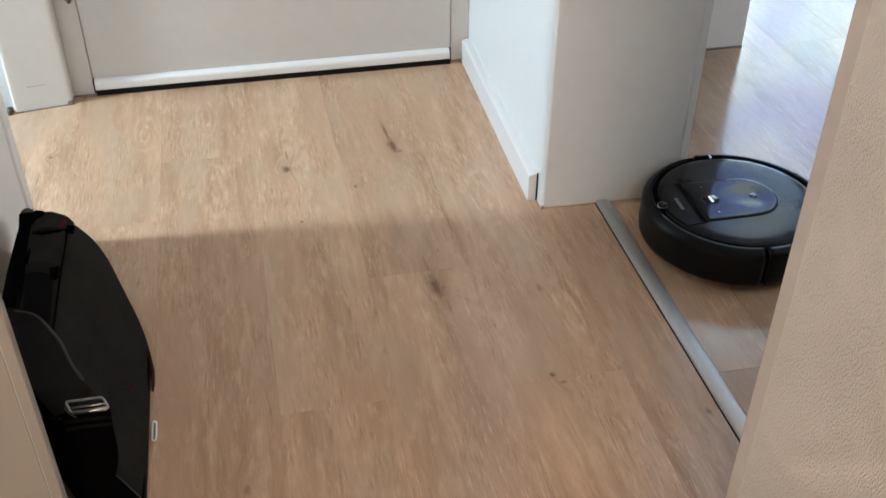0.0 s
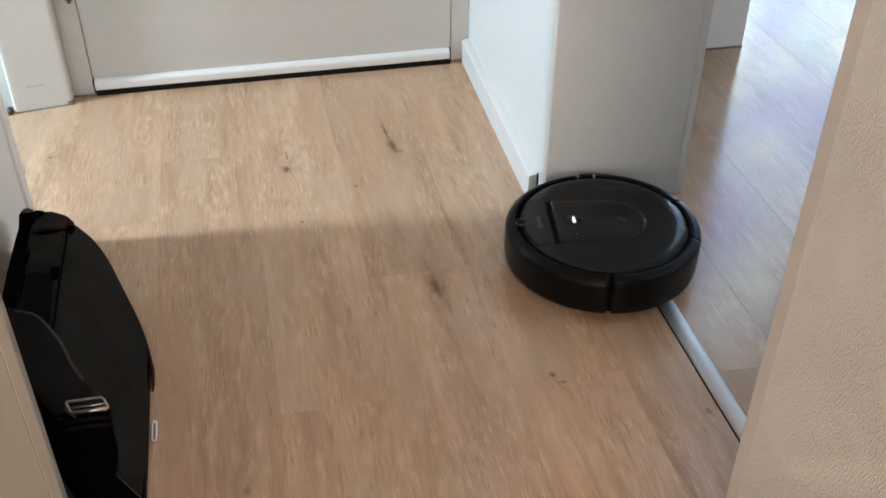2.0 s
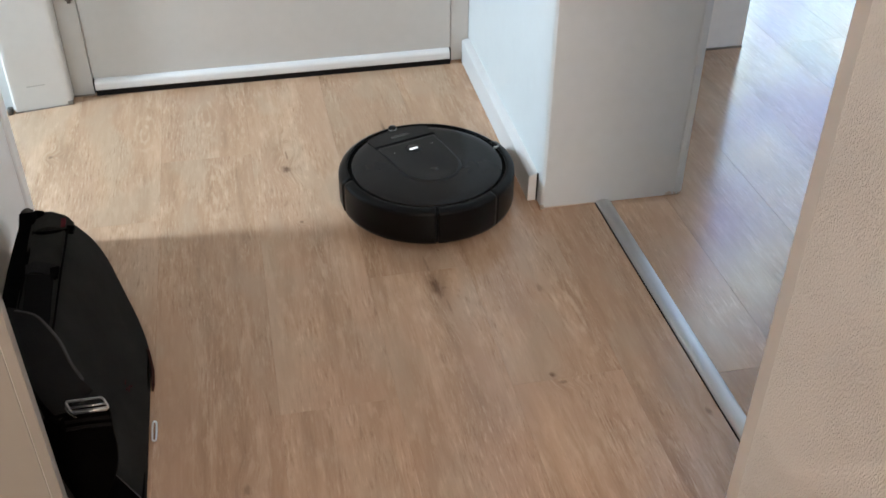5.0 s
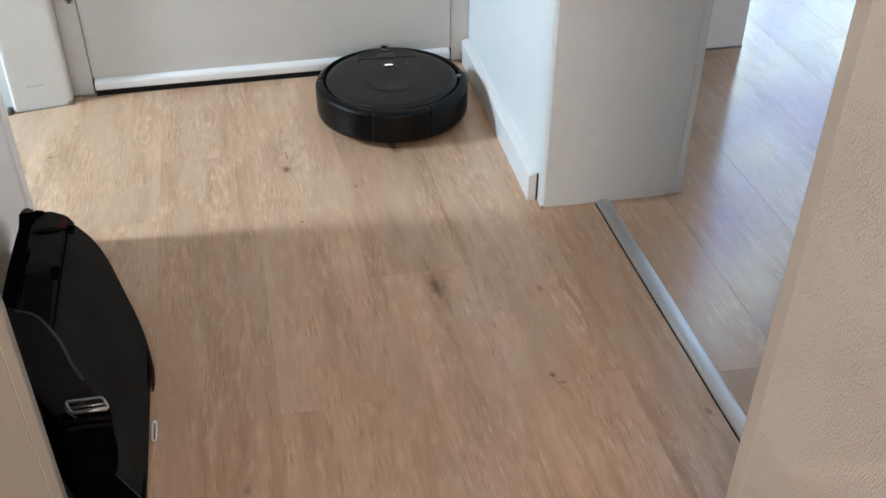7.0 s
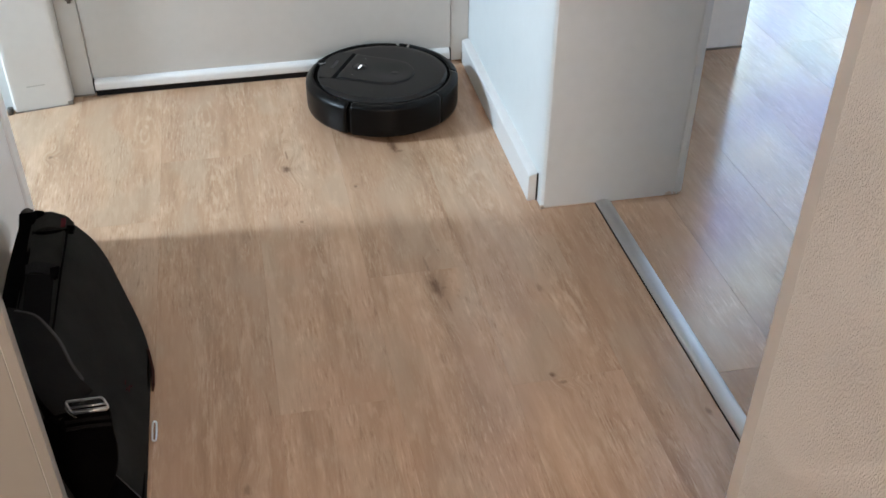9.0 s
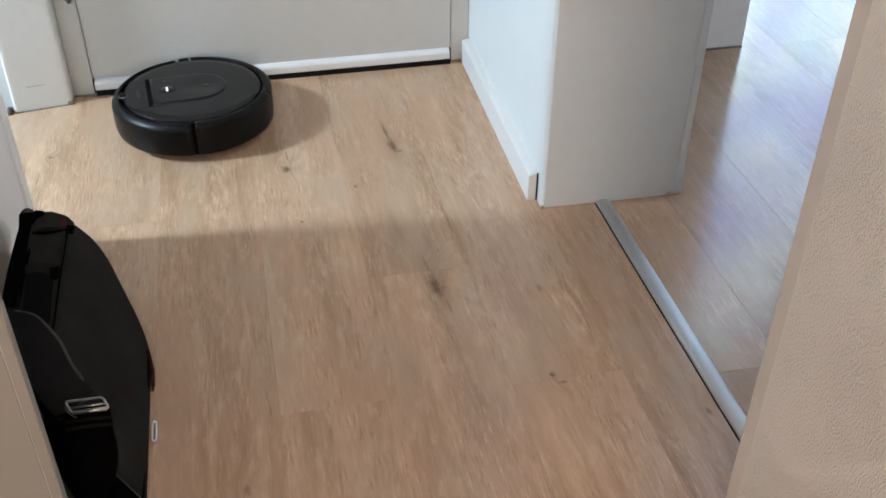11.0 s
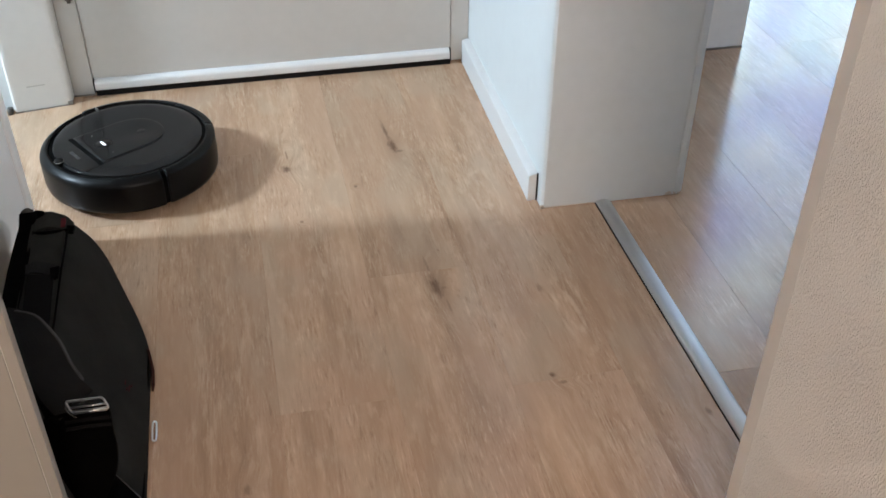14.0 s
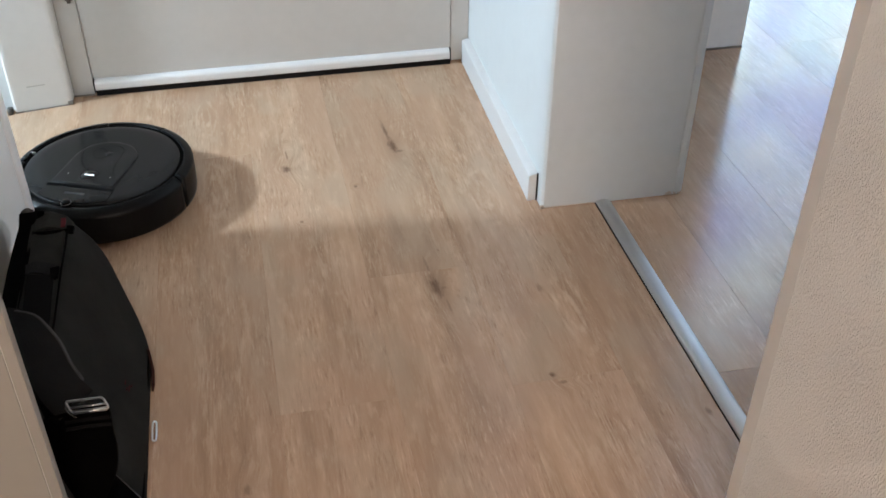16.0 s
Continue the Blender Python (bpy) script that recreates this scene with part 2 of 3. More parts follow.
def clear_glass():
    w = Mat("window_glass", (1, 1, 1), 0.02)
    w.b.inputs["Transmission Weight"].default_value = 1.0
    w.b.inputs["IOR"].default_value = 1.0
    return w.m


GLASS = clear_glass()


# ---- mesh helpers ----
def finish(bm, name, mat, smooth=False):
    me = bpy.data.meshes.new(name)
    bm.normal_update()
    if smooth:
        for f in bm.faces:
            f.smooth = True
    bm.to_mesh(me)
    bm.free()
    for m in (mat if isinstance(mat, (list, tuple)) else [mat]):
        me.materials.append(m)
    return me


def part(name, bm, mat, parent=None, label="", smooth=False, at=None):
    """Links a bmesh as one mesh object, under a thing or a part if one is given."""
    ob = new(name, finish(bm, name, mat, smooth))
    if parent is not None:
        ob.parent = parent
    if at is not None:
        ob.matrix_basis = at
    if label:
        tagged(ob, label)
    return ob


def add_box(bm, x0, x1, y0, y1, z0, z1, bevel=0.0, segments=2):
    made = bmesh.ops.create_cube(bm, size=1.0, matrix=Matrix.LocRotScale(
        ((x0 + x1) / 2, (y0 + y1) / 2, (z0 + z1) / 2), None, (x1 - x0, y1 - y0, z1 - z0)))
    if bevel:
        edges = list({e for v in made["verts"] for e in v.link_edges})
        bmesh.ops.bevel(bm, geom=edges, offset=bevel, segments=segments, profile=0.6, affect="EDGES")
    return bm


def box(x0, x1, y0, y1, z0, z1, bevel=0.0, segments=2):
    return add_box(bmesh.new(), x0, x1, y0, y1, z0, z1, bevel, segments)


def lathe(profile, a0=0.0, a1=360.0, steps=96, close=True):
    """Turns a profile of (radius, height) round z, through the whole circle or from a0 to a1 degrees."""
    bm = bmesh.new()
    whole = a1 - a0 >= 360
    n = steps if whole else steps + 1
    rings = []
    for i in range(n):
        a = radians(a0 + (a1 - a0) * i / steps)
        rings.append([bm.verts.new((r * math.cos(a), r * math.sin(a), z)) for r, z in profile])
    for i in range(steps):
        u, v = rings[i], rings[(i + 1) % n]
        for k in range(len(profile) - 1):
            bm.faces.new((u[k], v[k], v[k + 1], u[k + 1]))
    if close and not whole:
        bm.faces.new(rings[0])
        bm.faces.new(list(reversed(rings[-1])))
    bmesh.ops.remove_doubles(bm, verts=bm.verts, dist=1e-6)
    bmesh.ops.recalc_face_normals(bm, faces=bm.faces)
    return bm


def prism(points, z0, z1, bevel=0.0):
    """A flat shape with the outline points, from z0 up to z1."""
    bm = bmesh.new()
    f = bm.faces.new([bm.verts.new((x, y, z0)) for x, y in points])
    out = bmesh.ops.extrude_face_region(bm, geom=[f])
    top = [v for v in out["geom"] if isinstance(v, bmesh.types.BMVert)]
    bmesh.ops.translate(bm, verts=top, vec=(0, 0, z1 - z0))
    bmesh.ops.recalc_face_normals(bm, faces=bm.faces)
    if bevel:
        ring = [e for e in bm.edges if all(abs(v.co.z - z1) < 1e-6 for v in e.verts)]
        bmesh.ops.bevel(bm, geom=ring, offset=bevel, segments=2, profile=0.5, affect="EDGES")
    return bm


def ribbon(path, width, thick, side):
    """A strap of that width and thickness along a path of points; side gives its breadth's direction at each point."""
    bm = bmesh.new()
    rows = []
    for i, p in enumerate(path):
        p = Vector(p)
        t = (Vector(path[min(i + 1, len(path) - 1)]) - Vector(path[max(i - 1, 0)])).normalized()
        s = Vector(side[i] if isinstance(side, list) else side)
        s = (s - t * s.dot(t)).normalized()
        n = t.cross(s)
        rows.append([bm.verts.new(p + s * a * width / 2 + n * b * thick / 2) for a, b in ((-1, -1), (1, -1), (1, 1), (-1, 1))])
    for u, v in zip(rows, rows[1:]):
        for k in range(4):
            bm.faces.new((u[k], u[(k + 1) % 4], v[(k + 1) % 4], v[k]))
    bm.faces.new(rows[0])
    bm.faces.new(rows[-1])
    bmesh.ops.recalc_face_normals(bm, faces=bm.faces)
    return bm


def tube(path, radius, sides=8, closed=False):
    """A round bar along a path."""
    bm = bmesh.new()
    rows = []
    n = len(path)
    for i in range(n):
        a = Vector(path[(i - 1) % n] if closed else path[max(i - 1, 0)])
        b = Vector(path[(i + 1) % n] if closed else path[min(i + 1, n - 1)])
        t = (b - a).normalized()
        s = t.orthogonal().normalized() if abs(t.z) > 0.95 else t.cross(Vector((0, 0, 1))).normalized()
        u = t.cross(s)
        rows.append([bm.verts.new(Vector(path[i]) + (s * math.cos(k * math.tau / sides) + u * math.sin(k * math.tau / sides)) * radius)
                     for k in range(sides)])
    for i in range(n if closed else n - 1):
        u, v = rows[i], rows[(i + 1) % n]
        for k in range(sides):
            bm.faces.new((u[k], u[(k + 1) % sides], v[(k + 1) % sides], v[k]))
    if not closed:
        bm.faces.new(rows[0])
        bm.faces.new(rows[-1])
    bmesh.ops.recalc_face_normals(bm, faces=bm.faces)
    return bm


def structure(name, bm, mat, label, category="wall", smooth=False):
    return tagged(part(name, bm, mat, None, "", smooth), label, category, kind="structure")


# ---- walls, ceiling, openings ----
TOP = 2.5


def upright(points, z0, z1, soft):
    """A prism on a plan outline with its standing edges rounded."""
    bm = prism(points, z0, z1)
    edges = [e for e in bm.edges if abs(e.verts[0].co.z - e.verts[1].co.z) > 0.01]
    bmesh.ops.bevel(bm, geom=edges, offset=soft, segments=3, profile=0.6, affect="EDGES")
    return bm


def build_walls():
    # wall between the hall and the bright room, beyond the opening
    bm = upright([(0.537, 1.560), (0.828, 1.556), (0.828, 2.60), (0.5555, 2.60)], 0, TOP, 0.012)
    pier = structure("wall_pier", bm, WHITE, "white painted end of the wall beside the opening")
    bm = bmesh.new()
    add_box(bm, 0.813, 0.8305, 1.5545, 1.60, 0.004, 2.06, 0.004)
    part("corner_trim", bm, WHITE, pier)
    rng = random.Random(3)
    for x0, n in ((0.795, 9), (0.532, 3)):
        for k in range(n):
            x = x0 + rng.uniform(0, 0.034 if n > 5 else 0.006)
            part("chip", box(x, x + rng.uniform(0.002, 0.007), 1.5555, 1.5605, 0.0, rng.uniform(0.002, 0.009), 0.0006, 1), TAN, pier, "chipped plaster at the foot")
    part("caulk_line", box(0.54, 0.80, 1.5585, 1.5602, 0.0, 0.0022), TAN, pier)
    # the same wall on the near side of the opening
    bm = box(0.532, 0.828, -2.5, 0.720, 0, TOP)
    near = structure("wall_near", bm, PLASTER, "beige textured plaster wall with smooth corner")
    part("corner_bead", box(0.5317, 0.8285, 0.720, 0.742, 0, TOP, 0.0), SMOOTH, near, "smooth beige corner strip")
    part("scratch", box(0.5315, 0.5322, 0.6295, 0.6302, 0.361, 0.371), LIFTED, near, "short pale scratch in the plaster")
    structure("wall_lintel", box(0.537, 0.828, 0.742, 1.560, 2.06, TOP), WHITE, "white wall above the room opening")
    # front wall with the entrance door
    bm = box(-2.6, -0.528, 2.19, 2.60, 0, TOP)
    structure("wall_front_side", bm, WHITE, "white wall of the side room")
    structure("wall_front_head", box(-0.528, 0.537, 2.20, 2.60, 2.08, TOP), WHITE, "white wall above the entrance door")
    # wall with the bag, ending at the side room's doorway
    bm = box(-0.53, -0.412, 0.802, 1.596, 0, TOP)
    left = structure("wall_side", bm, LIFTED, "light grey wall ending at the side doorway")
    part("corner_bead", box(-0.534, -0.407, 1.594, 1.630, 0, TOP, 0.006, 3), LIFTED, left)
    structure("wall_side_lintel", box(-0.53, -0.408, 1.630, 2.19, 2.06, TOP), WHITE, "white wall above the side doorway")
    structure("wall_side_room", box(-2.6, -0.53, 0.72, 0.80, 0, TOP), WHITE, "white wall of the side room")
    # west wall of the side room, round its small window
    bm = bmesh.new()
    for y0, y1, z0, z1 in ((0.7, 2.6, 0, 1.46), (0.7, 2.6, 1.90, TOP), (0.7, 1.64, 1.46, 1.90), (1.92, 2.6, 1.46, 1.90)):
        add_box(bm, -2.6, -2.4, y0, y1, z0, z1)
    structure("wall_west", bm, WHITE, "white wall with a small high window")
    # walls behind the camera
    bm = bmesh.new()
    for x0, x1, z0, z1 in ((-1.2, -0.5, 0, TOP), (0.6, 0.7, 0, TOP), (-0.5, 0.6, 0, 0.85), (-0.5, 0.6, 2.25, TOP)):
        add_box(bm, x0, x1, -2.6, -2.4, z0, z1)
    structure("wall_back", bm, PLASTER, "beige wall with the hall window")
    structure("wall_hall", box(-1.3, -1.2, -2.6, 0.80, 0, TOP), PLASTER, "beige hall wall")
    structure("wall_hall_end", box(-1.2, -0.53, 0.70, 0.72, 0, TOP), PLASTER, "beige hall wall beside the door frame")
    # bright room
    bm = box(0.828, 1.263, 2.18, 3.22, -0.05, TOP, 0.003)
    far = structure("wall_bright_room", bm, LIFTED, "white wall beside the balcony door")
    part("floor_joint", box(0.83, 1.262, 2.176, 2.182, 0.0, 0.004), DIRT, far, "dark joint at the floor")
    structure("wall_bright_room_head", box(1.263, 2.5, 3.20, 3.40, 2.30, TOP), WHITE, "white wall above the balcony door")
    bm = bmesh.new()
    for y0, y1, z0, z1 in ((-2.6, 3.4, 0, 0.95), (-2.6, 3.4, 2.15, TOP), (-2.6, 0.2, 0.95, 2.15), (1.3, 3.4, 0.95, 2.15)):
        add_box(bm, 2.5, 2.7, y0, y1, z0, z1)
    structure("wall_bright_room_end", bm, WHITE, "white end wall of the bright room with an added unseen window")
    structure("wall_bright_room_back", box(0.828, 2.5, -2.6, -2.4, 0, TOP), WHITE, "white back wall of the bright room")
    structure("ceiling", box(-2.6, 2.7, -2.6, 3.4, TOP, TOP + 0.1), CEIL, "plain white ceiling", "ceiling")


def build_baseboard():
    bm = bmesh.new()
    prof = [(0.539, 0.0), (0.5185, 0.0), (0.5185, 0.054), (0.5195, 0.0572), (0.5225, 0.0590), (0.529, 0.0605), (0.539, 0.0615)]
    a = [bm.verts.new((x, 1.592, z)) for x, z in prof]
    b = [bm.verts.new((x + 0.012, 2.236, z)) for x, z in prof]
    for i in range(len(prof)):
        k = (i + 1) % len(prof)
        bm.faces.new((a[i], a[k], b[k], b[i]))
    bm.faces.new(a)
    bm.faces.new(b)
    bmesh.ops.recalc_face_normals(bm, faces=bm.faces)
    base = structure("baseboard", bm, BOARD, "white painted baseboard with a moulded top", "baseboard")
    part("end_cap", box(0.5345, 0.5368, 1.5890, 1.5925, 0.001, 0.0625), SEAL, base, "dark open joint at the end")


def build_door():
    """Entrance door: painted leaf, weather bar with a black brush seal, frame with a stepped rebate."""
    door = tagged(new("door_1"), "white painted entrance door, closed, with draught bar", "door", kind="structure")
    leaf = box(-0.353, 0.502, 2.243, 2.283, 0.012, 2.06, 0.002)
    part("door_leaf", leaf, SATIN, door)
    # moulded draught bar along the foot
    bm = bmesh.new()
    prof = [(2.243, 0.0395), (2.239, 0.0393), (2.235, 0.0385), (2.231, 0.0365), (2.2285, 0.0335), (2.2275, 0.030), (2.2275, 0.0175), (2.229, 0.0150), (2.232, 0.0137), (2.243, 0.0137)]
    a = [bm.verts.new((-0.350, y, z)) for y, z in prof]
    b = [bm.verts.new((0.498, y, z)) for y, z in prof]
    for i in range(len(prof)):
        k = (i + 1) % len(prof)
        bm.faces.new((a[i], a[k], b[k], b[i]))
    bm.faces.new(a)
    bm.faces.new(b)
    bmesh.ops.recalc_face_normals(bm, faces=bm.faces)
    bar = part("draught_bar", bm, BOARD, door, "white moulded draught bar")
    part("brush_seal", box(-0.350, 0.500, 2.231, 2.2425, 0.0, 0.0140, 0.001), SEAL, door, "black brush seal")
    for x in (-0.3525, 0.4985):
        part("bar_end", box(x, x + 0.002, 2.2255, 2.243, 0.010, 0.0405), SEAL, bar, "black end cap")
    door.matrix_world = Matrix.Translation((-0.353, 2.2355, 0)) @ pose(0, 0, 0, 0, 0, 0.35) @ Matrix.Translation((0.353, -2.243, 0))
    frame_left = tagged(new("door_frame"), "white painted door frame with rounded edge and scuffed foot", "door frame", kind="structure")
    part("casing", upright([(-0.528, 2.171), (-0.402, 2.193), (-0.402, 2.60), (-0.528, 2.60)], 0.002, 2.08, 0.012), CASING, frame_left)
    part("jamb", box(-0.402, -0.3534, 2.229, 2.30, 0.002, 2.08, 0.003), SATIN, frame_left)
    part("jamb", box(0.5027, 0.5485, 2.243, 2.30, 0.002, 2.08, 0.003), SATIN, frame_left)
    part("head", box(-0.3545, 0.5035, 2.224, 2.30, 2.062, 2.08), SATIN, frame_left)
    part("scuff", box(-0.020, 0.020, -0.0006, 0.0014, 0.0585, 0.0605), SCUFF, frame_left, "faint grey scuff mark", at=pose(-0.470, 2.1808, 0, 0, 0, 9.9))
    rng = random.Random(8)
    for k in range(14):
        x = -0.525 + k * 0.0083
        y = 2.1695 + (x + 0.528) * 0.1746
        part("dirt", box(x, x + 0.0083, y, y + 0.005, 0.0, rng.uniform(0.0006, 0.0024)), DIRT, frame_left, "dirty joint at the floor")
    part("dirt", box(-0.402, -0.356, 2.2275, 2.2305, 0.0, 0.0035), DIRT, frame_left, "dirty joint at the floor")
    part("dirt", box(-0.412, -0.400, 2.189, 2.196, 0.0, 0.009, 0.002), DIRT, frame_left, "dirty joint at the floor")
    # hinge at the foot of the casing, and the small catch high on the leaf's edge
    hinge = tagged(new("hinge"), "small dull metal hinge at the foot of the frame", "hinge")
    hinge.location = (-0.536, 2.170, 0.0)
    part("knuckle", lathe([(0, 0), (0.006, 0), (0.006, 0.015), (0, 0.015)], steps=14), BRONZE, hinge, smooth=True)
    part("leaf", box(-0.004, 0.006, 0.004, 0.012, 0.0, 0.013, 0.001), BRONZE, hinge)
    catch = tagged(new("door_catch"), "small dark metal catch on the door edge", "catch")
    catch.location = (-0.366, 2.227, 0.235)
    part("plate", box(-0.008, 0.008, -0.003, 0.002, 0, 0.05, 0.001), BRONZE, catch)
    part("pin", lathe([(0, -0.004), (0.0045, -0.004), (0.0045, 0.012), (0, 0.012)], steps=12), BRONZE, catch, at=pose(0, -0.005, 0.0))


def build_near_frame():
    """Cream door frame close to the camera, its shade put into the paint colour, with a fine groove between lining and
    stop.
    """
    f = tagged(new("door_frame"), "cream gloss painted door frame beside the camera", "door frame", kind="structure")
    part("lining", box(-0.56, -0.2622, 0.785, 0.800, 0.0, 2.1, 0.0008), CREAM_SHADED, f)
    part("stop", box(-0.2612, -0.2500, 0.785, 0.800, 0.0, 2.1, 0.0008), CREAM_SHADED, f)
    part("filler", box(-0.2624, -0.2610, 0.7865, 0.797, 0.0, 2.1), SCUFF, f, "dark groove")


def build_threshold():
    """Aluminium cover strip between the two floors, low and rounded."""
    bm = bmesh.new()
    prof = [(0.6495, 0.0), (0.6495, 0.0025), (0.6535, 0.0052), (0.6600, 0.0068), (0.6680, 0.0068), (0.6745, 0.0052), (0.6795, 0.0025), (0.6795, 0.0)]
    a = [bm.verts.new((x, 0.72, z)) for x, z in prof]
    b = [bm.verts.new((x, 1.5605, z)) for x, z in prof]
    for i in range(len(prof) - 1):
        bm.faces.new((a[i], a[i + 1], b[i + 1], b[i]))
    bm.faces.new(a)
    bm.faces.new(b)
    bmesh.ops.recalc_face_normals(bm, faces=bm.faces)
    for e in bm.faces:
        e.smooth = len(e.verts) == 4
    s = structure("threshold_strip", bm, ALU, "brushed aluminium threshold strip between two floors", "threshold strip")
    part("dark_joint", box(0.6483, 0.6496, 0.72, 1.558, -0.003, 0.0010), SEAL, s, "dark gap along the strip")


def build_balcony_window():
    w = tagged(new("window_1"), "tall balcony door letting in white daylight", "window", kind="structure")
    fr = 0.012
    part("window_frame", box(1.263, 1.263 + fr, 3.20, 3.30, 0.0, 2.30, 0.003), SATIN, w)
    part("window_frame", box(2.46, 2.5, 3.20, 3.30, 0.0, 2.30, 0.003), SATIN, w)
    part("head", box(1.263 + fr, 2.46, 3.24, 3.30, 2.26, 2.30, 0.003), SATIN, w)
    pane = part("pane", box(1.263 + fr, 2.46, 3.266, 3.272, 0.0015, 2.26), GLASS, w)
    pane.visible_shadow = False
    bm = box(0.2, 5.2, 3.50, 3.52, -2.9, 4.2)
    structure("backdrop", bm, DAY, "bright hazy daylight outside", "backdrop")
    for name, spec, label in (("window_2", (-2.5, -2.46, 1.64, 1.92, 1.46, 1.90), "small high window of the side room"),):
        v = tagged(new(name), label, "window", kind="structure")
        x0, x1, y0, y1, z0, z1 = spec
        for a in ((y0, y0 + 0.03, z0, z1), (y1 - 0.03, y1, z0, z1), (y0 + 0.03, y1 - 0.03, z0, z0 + 0.03), (y0 + 0.03, y1 - 0.03, z1 - 0.03, z1)):
            part("window_frame", box(x0, x1, *a, 0.002), SATIN, v)
        part("pane", box(x0 + 0.017, x0 + 0.022, y0 + 0.03, y1 - 0.03, z0 + 0.03, z1 - 0.03), GLASS, v).visible_shadow = False
    # unseen window added to hold the bright room's fill lamp
    v = tagged(new("window_4"), "added unseen window in the end wall of the bright room", "window", kind="structure")
    for a in ((0.2, 0.25, 0.95, 2.15), (1.25, 1.3, 0.95, 2.15), (0.25, 1.25, 0.95, 1.0), (0.25, 1.25, 2.1, 2.15)):
        part("window_frame", box(2.54, 2.60, *a, 0.002), SATIN, v)
    part("pane", box(2.568, 2.573, 0.25, 1.25, 1.0, 2.1), GLASS, v).visible_shadow = False
    v = tagged(new("window_3"), "hall window behind the viewer", "window", kind="structure")
    for a in ((-0.5, -0.45, 0.85, 2.25), (0.55, 0.6, 0.85, 2.25), (-0.45, 0.55, 0.85, 0.9), (-0.45, 0.55, 2.2, 2.25)):
        part("window_frame", box(a[0], a[1], -2.5, -2.44, a[2], a[3], 0.002), SATIN, v)
    part("pane", box(-0.45, 0.55, -2.475, -2.470, 0.9, 2.2), GLASS, v).visible_shadow = False


# ---- robot vacuum ----
def arc(cx, cy, r, a0, a1, n):
    return [(cx + r * math.cos(radians(a0 + (a1 - a0) * i / n)), cy + r * math.sin(radians(a0 + (a1 - a0) * i / n))) for i in range(n + 1)]


def scooped_plate():
    """Plate with a rounded edge and a shallow scoop towards its round end, as rings drawn in towards its middle."""
    corners = [(0.088, -0.030), (0.088, 0.0), (0.088, 0.030), (0.088, 0.063), (0.060, 0.0630), (0.030, 0.0628), (0.0, 0.0625)]
    out = corners + arc(-0.012, 0.0, 0.062, 92, 268, 30) + [(0.0, -0.0625), (0.030, -0.0628), (0.060, -0.0630), (0.088, -0.063)]

    def height(x, y, rise):
        d = math.hypot((x + 0.030) / (1.5 if x > -0.030 else 0.85), y)
        scoop = 0.0024 * (0.5 + 0.5 * math.cos(math.pi * min(1.0, d / 0.052)))
        return 0.0922 + 0.0027 * rise - scoop * rise

    bm = bmesh.new()
    rows = []
    for share, rise in ((1.0, -0.5), (1.0, 0.0), (0.985, 0.62), (0.965, 0.88), (0.94, 1.0)) + tuple((0.94 * (1 - k / 16), 1.0) for k in range(1, 16)):
        rows.append([bm.verts.new((0.006 + (x - 0.006) * share, y * share, height(0.006 + (x - 0.006) * share, y * share, rise))) for x, y in out])
    n = len(out)
    for u, v in zip(rows, rows[1:]):
        for k in range(n):
            bm.faces.new((u[k], u[(k + 1) % n], v[(k + 1) % n], v[k]))
    bm.faces.new(rows[-1])
    bmesh.ops.recalc_face_normals(bm, faces=bm.faces)
    return bm


